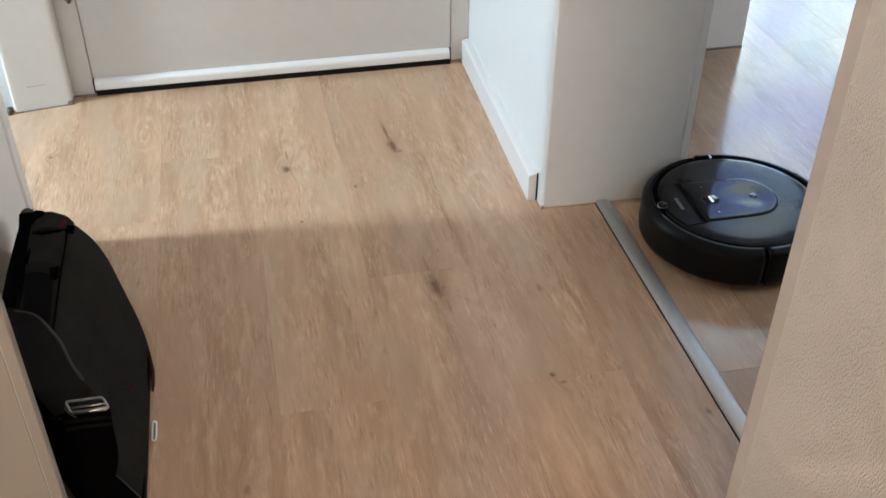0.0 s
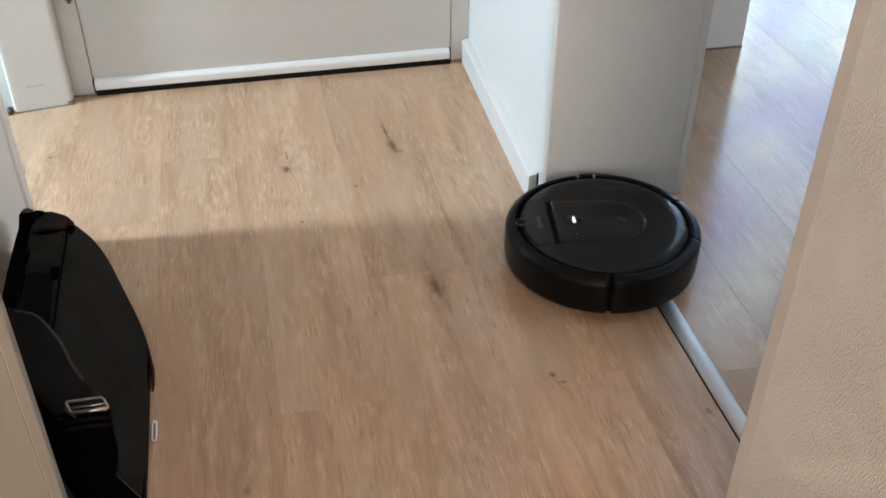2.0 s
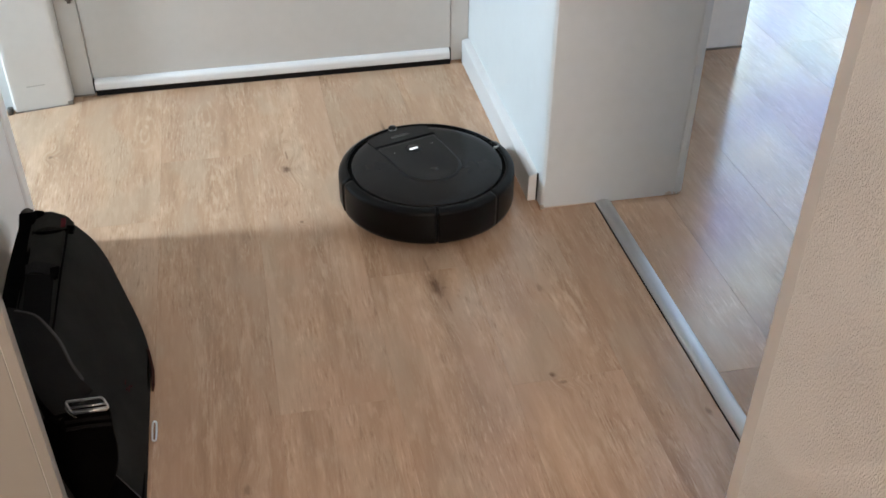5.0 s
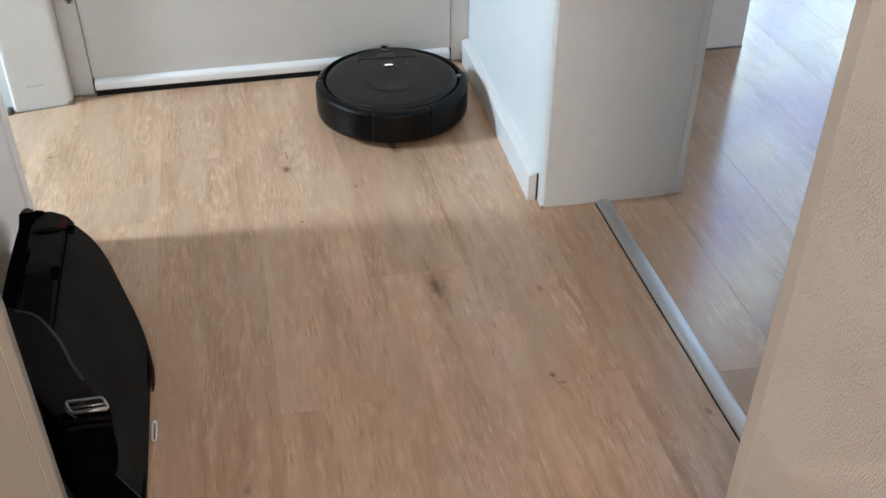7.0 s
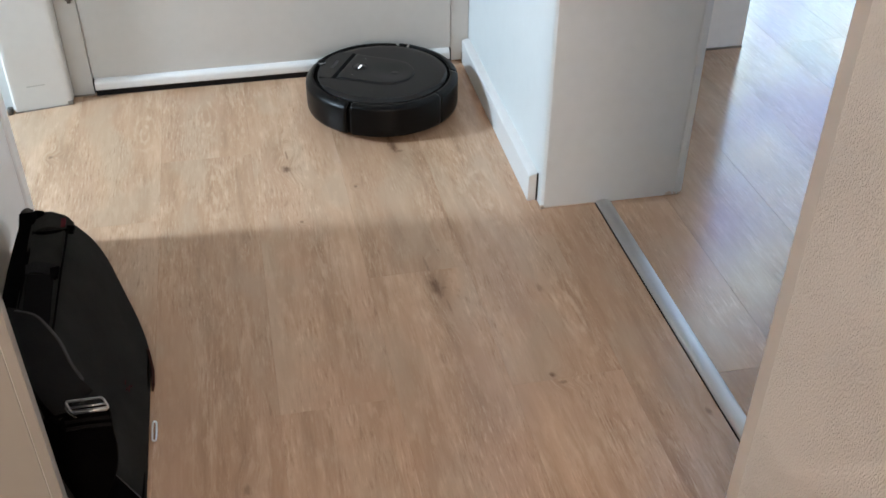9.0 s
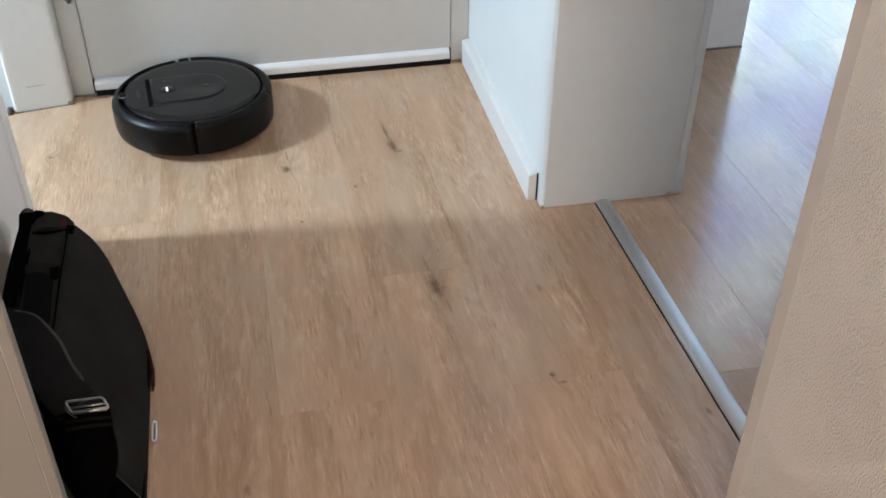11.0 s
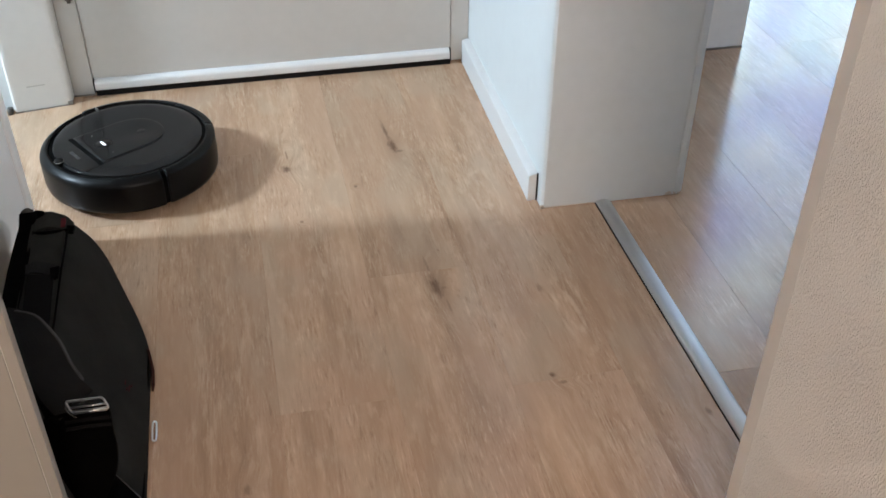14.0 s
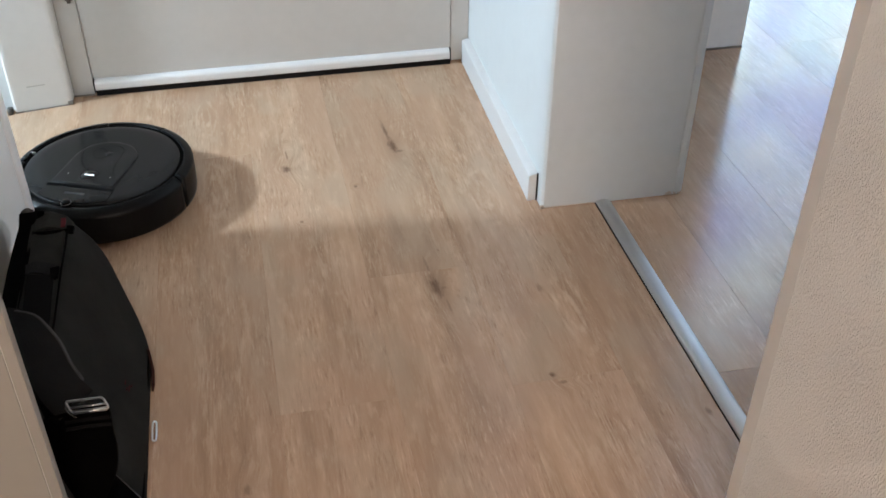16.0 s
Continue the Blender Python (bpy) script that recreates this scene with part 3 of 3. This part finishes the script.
def build_robot():
    """Round robot vacuum; its front points along +x."""
    rob = tagged(new("robot_vacuum"), "round black robot vacuum cleaner driving over the floor", "robot vacuum")
    part("chassis", lathe([(0, 0.010), (0.140, 0.010), (0.158, 0.014), (0.163, 0.022), (0.1655, 0.045), (0.1655, 0.075),
                           (0.150, 0.084), (0, 0.084)]), DEEP, rob, smooth=False)
    wall = [(0.1655, 0.0165), (0.1690, 0.0185), (0.1707, 0.026), (0.1711, 0.040), (0.1711, 0.0705), (0.1706, 0.0750), (0.1688, 0.0790),
            (0.1640, 0.0838), (0.1580, 0.0880), (0.1530, 0.0898), (0.1530, 0.086), (0.1640, 0.078), (0.1662, 0.070), (0.1662, 0.019)]
    square = [(0.1655, 0.0165), (0.1690, 0.0185), (0.1704, 0.026), (0.1707, 0.040), (0.1707, 0.0790), (0.1702, 0.0822), (0.1686, 0.0848),
              (0.1655, 0.0868), (0.1590, 0.0888), (0.1530, 0.0898), (0.1530, 0.086), (0.1640, 0.078), (0.1662, 0.070), (0.1662, 0.019)]
    part("bumper", lathe(wall, -82.9, 82.9, 84), SHELL, rob, "matt black front bumper", True, pose(0.003, 0, 0))
    for a, b in ((85.1, 157.6), (202.4, 274.9)):
        part("side_panel", lathe(square, a, b, 40), SHELL, rob, "", True)
    part("dust_bin", lathe(square, 158.6, 201.4, 24), SHELL, rob, "matt black rear dust bin", True)
    part("rim_groove", lathe([(0.1450, 0.0820), (0.1450, 0.0850), (0.1545, 0.0850), (0.1545, 0.0820)]), DEEP, rob)
    # lid with a soft edge
    lid = part("lid", lathe([(0.1460, 0.080), (0.1466, 0.0870), (0.1458, 0.0884), (0.1440, 0.0891), (0.1370, 0.0905), (0.1310, 0.0913), (0.1240, 0.0916), (0.09, 0.0920), (0, 0.0922)]), LID, rob,
               "charcoal round lid", True)
    # glossy face plate: straight at the slot, round at the back, scooped down to the lens
    face = part("face_plate", scooped_plate(), GLOSS, rob, "glossy black face plate, scooped round the lens", True)
    front = [(0.1440, 0.0)] + [(x, y) for x, y in arc(0, 0, 0.1440, 0, 28, 10)[1:]] + [(0.097, 0.066), (0.097, -0.066)] + \
            [(x, y) for x, y in arc(0, 0, 0.1440, -28, 0, 10)[:-1]]
    part("front_plate", prism(front, 0.0905, 0.0927, 0.0004), LID, rob)
    part("slot", box(0.0880, 0.0970, -0.066, 0.066, 0.0908, 0.0924), DEEP, rob, "dark carrying slot")
    # faint nameplate as a plain bar
    part("nameplate", box(0.112, 0.1185, -0.019, 0.019, 0.0924, 0.0930), GREY, face)
    # round button with its light bar
    btn = part("button", lathe([(0.0, 0.0938), (0.0150, 0.0938), (0.0158, 0.0932), (0.0158, 0.0925)], steps=40), GLOSS, face, "round clean button", True)
    halo = part("button_ring", lathe([(0.0165, 0.0930), (0.0168, 0.0937), (0.0180, 0.0937), (0.0183, 0.0930)], steps=40), SHELL, face, "", True)
    part("light_bar", box(-0.0018, 0.0018, -0.0092, 0.0092, 0.0935, 0.0941, 0.0003), LED, btn, "white glowing bar on the button")
    for o in (btn, halo):
        o.location = (0.054, 0, 0.0014)
    for y in (-0.042, 0.042):
        part("side_button", lathe([(0, 0.0936), (0.0035, 0.0936), (0.004, 0.0930)], steps=16), LID, face, at=pose(0.056, y, 0.0014))
        part("button_mark", box(-0.0009, 0.0009, -0.0012, 0.0012, 0.0935, 0.0938), STEEL, face, at=pose(0.056, y, 0.0014))
    # lens in the scoop
    part("lens", lathe([(0, 0.0938), (0.005, 0.0936), (0.0078, 0.0929), (0.0086, 0.0915)], steps=28), WELL, face, "glossy camera lens", True, pose(-0.030, 0, 0))
    # sensor knob on the front edge
    knob = part("sensor_knob", lathe([(0.0, 0.0982), (0.0064, 0.0978), (0.0084, 0.0960), (0.0088, 0.0930), (0.0088, 0.084)], steps=24), SHELL, rob, "small sensor knob", True,
                pose(0.1480, 0, 0))
    part("knob_band", lathe([(0.0086, 0.0922), (0.0092, 0.0926), (0.0092, 0.0934), (0.0086, 0.0938)], steps=24), STEEL, knob, "", True)
    # bright metal sliver standing in for lit floor glimpsed through the rim gap
    part("gap_glint", box(-0.0015, 0.0015, -0.156, -0.146, 0.0862, 0.0905), NICKEL, rob, at=pose(0, 0, 0, 0, 0, -4))
    for y in (-0.118, 0.118):
        part("wheel", lathe([(0, -0.008), (0.024, -0.008), (0.026, -0.005), (0.026, 0.005), (0.024, 0.008), (0, 0.008)], steps=28), SEAL, rob, "", True,
             pose(0.0, y, 0.026, 90, 0, 0))
    part("caster", lathe([(0, 0.0), (0.006, 0.001), (0.010, 0.006), (0.010, 0.014), (0, 0.014)], steps=16), SEAL, rob, "", True, pose(0.120, 0, 0))
    return rob


# ---- messenger bag ----
def prism_on(points, z0, z1):
    return prism(points, z0, z1, 0.0008)


def smooth_path(pts, steps=5):
    """Rounds a path by a Catmull-Rom curve."""
    v = [Vector(p) for p in pts]
    v = [v[0] * 2 - v[1]] + v + [v[-1] * 2 - v[-2]]
    out = []
    for i in range(1, len(v) - 2):
        for k in range(steps):
            t = k / steps
            out.append(0.5 * (v[i] * 2 + (v[i + 1] - v[i - 1]) * t + (v[i - 1] * 2 - v[i] * 5 + v[i + 1] * 4 - v[i + 2]) * t * t
                              + (v[i] * 3 - v[i - 1] - v[i + 1] * 3 + v[i + 2]) * t ** 3))
    return [tuple(p) for p in out + [v[-2]]]


def crumple(c, size, seed):
    """A small crumpled lump of cloth."""
    bm = bmesh.new()
    bmesh.ops.create_icosphere(bm, subdivisions=3, radius=1.0)
    for v in bm.verts:
        k = 1.0 + 0.45 * noise.noise(v.co * 1.6 + Vector((seed, 0, 0))) + 0.18 * noise.noise(v.co * 4.0 + Vector((0, seed, 0)))
        v.co = Vector(c) + Vector((v.co.x * size[0], v.co.y * size[1], v.co.z * size[2])) * k
    return bm


def mark_on_flap(y, z):
    """A few small flat bars lying on the flap's slope."""
    bm = bmesh.new()
    x = -0.2275
    for k, (dy, dz, w, h) in enumerate(((0.0, 0.0, 0.012, 0.003), (0.006, 0.008, 0.008, 0.003), (-0.006, 0.005, 0.003, 0.006), (0.009, -0.004, 0.003, 0.005))):
        m = Matrix.Translation((x - 0.55 * dz + 0.001, y + dy, z + dz)) @ Euler((0, radians(-61), 0)).to_matrix().to_4x4() @ Matrix.Diagonal((h, w, 0.0012, 1))
        bmesh.ops.create_cube(bm, size=1.0, matrix=m)
    return bm


def loop_at(y, pts, far):
    """One closed ring of the bag's body at the share y of its length."""
    return [(x, 0.83 + y * (f - 0.83), z) for (x, z), f in zip(pts, far)]


def build_bag():
    """A slumped canvas messenger bag standing on the floor against the wall."""
    bag = tagged(new("messenger_bag"), "black canvas messenger bag slumped against the wall", "bag")
    # cross section (x, z): up the wall side, over the top, down the flap to the floor; and how far each line of it reaches
    sect = [(-0.391, 0.003), (-0.391, 0.100), (-0.376, 0.170), (-0.364, 0.194), (-0.352, 0.196), (-0.330, 0.203), (-0.303, 0.201), (-0.289, 0.176),
            (-0.270, 0.138), (-0.251, 0.100), (-0.233, 0.064), (-0.213, 0.028), (-0.200, 0.008), (-0.208, 0.001), (-0.300, 0.001)]
    far = [1.38, 1.43, 1.445, 1.445, 1.440, 1.432, 1.418, 1.424, 1.432, 1.425, 1.390, 1.352, 1.300, 1.300, 1.34]
    bm = bmesh.new()
    rows = []
    count = 30
    for i in range(count + 1):
        u = i / count
        tuck = 0.012 * max(0.0, (u - 0.86) / 0.14) ** 2
        ring = []
        for x, y, z in loop_at(u, sect, far):
            b = noise.noise(Vector((x * 11, y * 8, z * 11))) * 0.006 + noise.noise(Vector((x * 34, y * 24, z * 34))) * 0.0032
            free = x > -0.385 and z > 0.02
            ring.append(bm.verts.new((x + (b if free else 0) - (tuck if x > -0.32 else 0), y, z + (b * 0.6 if free else 0))))
        rows.append(ring)
    n = len(sect)
    for u, v in zip(rows, rows[1:]):
        for k in range(n):
            bm.faces.new((u[k], u[(k + 1) % n], v[(k + 1) % n], v[k]))
    for r, s in ((rows[0], -1), (rows[-1], 1)):
        mid = [bm.verts.new(v.co.lerp(Vector((-0.31, v.co.y, 0.09)), 0.35) + Vector((0, 0.012 * s, 0))) for v in r]
        for k in range(n):
            bm.faces.new((r[k], r[(k + 1) % n], mid[(k + 1) % n], mid[k]))
        bm.faces.new(mid)
    bmesh.ops.recalc_face_normals(bm, faces=bm.faces)
    body = part("body", bm, BAGC, bag, "", True)
    soft = body.modifiers.new("soft", "SUBSURF")
    soft.levels = soft.render_levels = 2
    # black back panel that stands a little proud along the wall
    edge = [(-0.363, 0.90 + 0.06 * i, 0.201 + 0.003 * math.sin(i * 1.3)) for i in range(9)] + [(-0.365, 1.410, 0.204), (-0.366, 1.432, 0.192), (-0.366, 1.440, 0.15)]
    part("back_panel", ribbon(edge, 0.025, 0.012, (1, 0, 0)), BAGI, bag, "black nylon back panel")
    part("worn_corner", crumple((-0.369, 1.428, 0.199), (0.0100, 0.008, 0.0065), 2), DUST, bag, "greyish worn corner", True)
    part("worn_corner", crumple((-0.352, 1.418, 0.200), (0.0080, 0.009, 0.0060), 5), BAGI, bag, "frayed black corner fold", True)
    # zipped top panel with its seams
    pad = [(-0.323 - 0.0008 * i, 0.98 + 0.05 * i, 0.2055 + 0.002 * math.sin(i * 2.0)) for i in range(9)]
    part("top_panel", ribbon(pad, 0.052, 0.006, (1, 0, 0.02)), BAGC, bag, "black canvas top panel")
    for x in (-0.3495, -0.2985):
        part("seam", tube([(x - 0.0003 * i + 0.001, 0.96 + 0.057 * i, 0.2085 + 0.0012 * math.sin(i * 1.7)) for i in range(8)], 0.0016, 6), BAGI, bag, "black piped seam", True)
    part("pocket", prism_on([(-0.338, 1.05), (-0.300, 1.04), (-0.308, 1.236), (-0.346, 1.242)], 0.2075, 0.2115), POCKET, bag, "black mesh pocket")
    part("webbing_loop", ribbon([(-0.351, 1.256, 0.2085), (-0.338, 1.257, 0.2125), (-0.324, 1.253, 0.2115), (-0.309, 1.247, 0.2080)], 0.026, 0.003, (0, 1, 0)), WEB, bag)
    part("eyelet", prism_on([(-0.315, 1.252), (-0.302, 1.254), (-0.302, 1.229), (-0.311, 1.223)], 0.2075, 0.2122), BAGI, bag, "black opening beside the pocket")
    # end tab with a dark eyelet and a red thread mark
    part("end_tab", ribbon(smooth_path([(-0.350, 1.374, 0.206), (-0.330, 1.378, 0.2115), (-0.310, 1.374, 0.2085), (-0.299, 1.370, 0.1985)]), 0.044, 0.004, (0, 1, -0.1)), BAGC, bag)
    part("eyelet", prism_on([(-0.302, 1.350), (-0.291, 1.346), (-0.290, 1.362), (-0.301, 1.366)], 0.2030, 0.2085), BAGI, bag, "black eyelet")
    part("seam", tube(smooth_path([(-0.350, 1.354, 0.2070), (-0.335, 1.347, 0.2105), (-0.318, 1.347, 0.2105), (-0.300, 1.353, 0.2075)]), 0.0026, 6), BAGI, bag, "black end seam", True)
    part("red_thread", ribbon([(-0.306, 1.356, 0.2125), (-0.306, 1.368, 0.2125), (-0.307, 1.380, 0.2125)], 0.007, 0.0016, (1, 0, 0)), RED, bag, "dark red thread mark")
    # flap edge, hem and printed mark
    part("flap_edge", tube([(-0.2075, 0.86 + 0.05 * i, 0.0150 + 0.0015 * math.sin(i)) for i in range(9)], 0.0022, 6), BAGI, bag, "", True)
    part("print_mark", mark_on_flap(1.145, 0.052), RED, bag, "faded dark red print mark")
    part("leather_tab", ribbon([(-0.2090, 1.265, 0.016), (-0.2040, 1.240, 0.014), (-0.2000, 1.215, 0.012), (-0.1990, 1.185, 0.011)], 0.016, 0.003, (0.3, 0, 1)), RUST, bag, "brown leather tab")
    ring = [(-0.1965 + 0.0030 * (abs(math.cos(a)) ** 0.5) * (1 if math.cos(a) > 0 else -1), 1.098 + 0.020 * (abs(math.sin(a)) ** 0.6) * (1 if math.sin(a) > 0 else -1), 0.0045)
            for a in [k * math.tau / 32 for k in range(32)]]
    part("metal_ring", tube(ring, 0.0015, 6, True), NICKEL, bag, "small nickel ring", True)
    # shoulder strap, its buckle, and the lower strap
    up = [(-0.369, 1.128, 0.219), (-0.340, 1.107, 0.224), (-0.318, 1.072, 0.227), (-0.300, 1.038, 0.227), (-0.285, 1.000, 0.224), (-0.270, 0.973, 0.218), (-0.254, 0.953, 0.212)]
    breadth = (0.85, 0.35, 0.28)
    strap = part("shoulder_strap", ribbon(smooth_path(up), 0.052, 0.0035, breadth), WEB, bag, "wide black webbing strap")
    part("strap_edge", tube(smooth_path([(x + 0.0235, y + 0.0100, z + 0.0078) for x, y, z in up[:-1]]), 0.0026, 6), BIND, strap, "dark grey bound edge", True)
    part("strap_fold", ribbon(smooth_path([(-0.300, 1.000, 0.214), (-0.282, 0.962, 0.205), (-0.268, 0.930, 0.185)]), 0.030, 0.004, breadth), BAGI, strap, "black folded strap end")
    low = [(-0.246, 0.948, 0.209), (-0.244, 0.937, 0.199), (-0.243, 0.923, 0.184), (-0.240, 0.908, 0.170), (-0.245, 0.897, 0.154), (-0.258, 0.887, 0.136), (-0.272, 0.874, 0.110)]
    # wider than the strap and shifted left, so its black also covers the shade there
    lower = part("lower_strap_shade", ribbon(smooth_path([(x - 0.009, y, z) for x, y, z in low]), 0.078, 0.007, (1.0, -0.05, 0.05)), BAGI, bag, "black lower strap and the shade beside it")
    for x, y, z in ((-0.242, 0.935, 0.2035), (-0.241, 0.929, 0.1975)):
        part("stitched_fold", ribbon([(x - 0.026, y, z - 0.001), (x, y, z), (x + 0.028, y - 0.001, z - 0.001)], 0.0045, 0.004, (0, 0.6, 0.6)), POCKET, lower)
    # flap's near hem, with the black gusset below it
    part("flap_hem", tube([(-0.240, 0.957, 0.086), (-0.228, 0.955, 0.066), (-0.211, 0.951, 0.036), (-0.204, 0.948, 0.020)], 0.0022, 6), BIND, bag, "dark grey hem of the flap", True)
    gusset = bmesh.new()
    quad = [(-0.242, 0.955, 0.087), (-0.205, 0.946, 0.018), (-0.203, 0.845, 0.016), (-0.262, 0.845, 0.126)]
    lowq = [gusset.verts.new((x, y, z)) for x, y, z in quad]
    topq = [gusset.verts.new((x + 0.0042, y, z + 0.0024)) for x, y, z in quad]
    for k in range(4):
        gusset.faces.new((lowq[k], lowq[(k + 1) % 4], topq[(k + 1) % 4], topq[k]))
    gusset.faces.new(topq)
    gusset.faces.new(lowq)
    bmesh.ops.recalc_face_normals(gusset, faces=gusset.faces)
    part("gusset", gusset, BAGI, bag, "black nylon gusset")
    # buckle: a bent wire frame with a middle bar and a thick lower bar
    c, ax, ay = Vector((-0.2395, 0.9440, 0.2185)), Vector((0.985, -0.12, 0.10)), Vector((-0.42, 0.64, 0.64))
    rim = []
    for sx, sy, a0 in ((1, 1, 0), (-1, 1, 90), (-1, -1, 180), (1, -1, 270)):
        for k in range(5):
            a = radians(a0 + 22.5 * k)
            rim.append(c + ax * (sx * 0.0190 + 0.004 * math.cos(a)) + ay * (sy * 0.0040 + 0.0040 * math.sin(a)))
    buckle = part("buckle", tube(rim, 0.0016, 8, True), STEEL, bag, "worn nickel strap buckle", True)
    part("middle_bar", tube([c - ax * 0.022 - ay * 0.0012, c + ax * 0.022 - ay * 0.0012], 0.0013, 8), STEEL, buckle, "", True)
    part("lower_bar", tube([c - ax * 0.0200 - ay * 0.0078, c + ax * 0.0200 - ay * 0.0078], 0.0027, 8), STEEL, buckle, "", True)
    part("buckle_loop", tube(smooth_path([c - ax * 0.023 + ay * 0.003, c - ax * 0.027 - ay * 0.001, c - ax * 0.026 - ay * 0.009, c - ax * 0.021 - ay * 0.015]), 0.0010, 6), BRONZE, buckle, "", True)
    return bag


# ---- floor ----
def build_floor():
    floor = structure("floor", box(-2.6, 2.7, -2.6, 3.26, -0.10, -0.004), OAK, "greyed oak laminate plank floor", "floor")
    out = structure("ground", box(-40, 40, -40, 40, -3.2, -3.0), CEIL, "pale paving outside", "ground")
    gap = 0.00005

    def plank(x0, x1, y0, y1):
        part("plank", box(x0 + gap, x1 - gap, y0 + gap, y1 - gap, -0.012, 0.0, 0.0003, 1), OAK, floor)

    hall = [-2.40, -2.207, -2.024, -1.8415, -1.659, -1.4765, -1.294, -1.1115, -0.929, -0.7465, -0.564, -0.3815, -0.199, -0.0115, 0.170, 0.351, 0.533, 0.6475]
    joints = {-0.199: 1.885, 0.170: 1.406, 0.351: 1.089, -0.0115: 1.098, -0.3815: 1.667, 0.533: 0.40, -0.564: 1.25}
    rng = random.Random(4)
    for x0, x1 in zip(hall, hall[1:]):
        y = joints.get(x0, rng.uniform(0.6, 1.8)) - 1.28 * 3
        while y < 2.30:
            a, b = max(y, -2.4), min(y + 1.28, 2.30)
            if b - a > 0.02:
                plank(x0, x1, a, b)
            y += 1.28
    room = [0.681, 0.795, 0.985, 1.175, 1.365, 1.555, 1.745, 1.935, 2.125, 2.315, 2.50]
    starts = [1.05, 0.62, 1.24, 0.35, 0.9, 0.55, 1.2, 0.3, 0.8, 0.5]
    for x0, x1, s in zip(room, room[1:], starts):
        y = s - 1.28 * 3
        while y < 3.26:
            a, b = max(y, -2.4), min(y + 1.28, 3.26)
            if b - a > 0.02:
                plank(x0, x1, a, b)
            y += 1.28


build_walls()
build_baseboard()
build_door()
build_near_frame()
build_threshold()
build_balcony_window()
robot = build_robot()
build_bag()
build_floor()


# ---- what moves ----
def motions():
    # seconds, place on the floor, heading in degrees
    drive = [(0.0, 0.859, 1.391, 179.2), (0.5, 0.875, 1.389, 188.1), (1.0, 0.832, 1.377, 194.7), (1.5, 0.707, 1.358, 184.5), (2.0, 0.588, 1.362, 171.7),
             (2.5, 0.464, 1.381, 162.2), (3.0, 0.399, 1.427, 130.3), (3.5, 0.354, 1.519, 103.0), (4.0, 0.359, 1.506, 117.4), (4.2, 0.356, 1.509, 121.9),
             (4.5, 0.345, 1.530, 120.0), (4.9, 0.325, 1.605, 110.0), (5.5, 0.313, 1.745, 95.0),
             (6.3, 0.314, 1.899, 87.6), (6.5, 0.315, 1.932, 87.4), (7.0, 0.316, 2.005, 87.2), (7.5, 0.317, 2.035, 87.9), (8.0, 0.315, 2.028, 123.0),
             (8.5, 0.302, 2.033, 148.6), (9.0, 0.300, 2.035, 151.1), (9.4, 0.285, 2.036, 163.0), (9.9, 0.185, 2.038, 178.0), (10.5, 0.020, 2.039, 182.0),
             (11.0, -0.120, 2.039, 186.0), (11.3, -0.147, 2.039, 199.9), (11.5, -0.146, 2.039, 223.4), (12.0, -0.144, 2.040, 262.8), (12.5, -0.150, 1.991, 261.1),
             (13.0, -0.169, 1.937, 247.9), (13.5, -0.202, 1.885, 229.0), (13.8, -0.229, 1.863, 219.9), (14.0, -0.249, 1.848, 211.7), (14.5, -0.276, 1.833, 217.8),
             (15.0, -0.276, 1.835, 248.5), (15.5, -0.278, 1.803, 257.2), (16.0, -0.293, 1.754, 247.8)]
    # the wheels climb over the threshold strip
    lift = {1.5: 0.003, 2.0: 0.006, 2.5: 0.004}
    walk(robot, [(t, pose(x, y, lift.get(t, 0.0), 0, 0, a)) for t, x, y, a in drive])


motions()
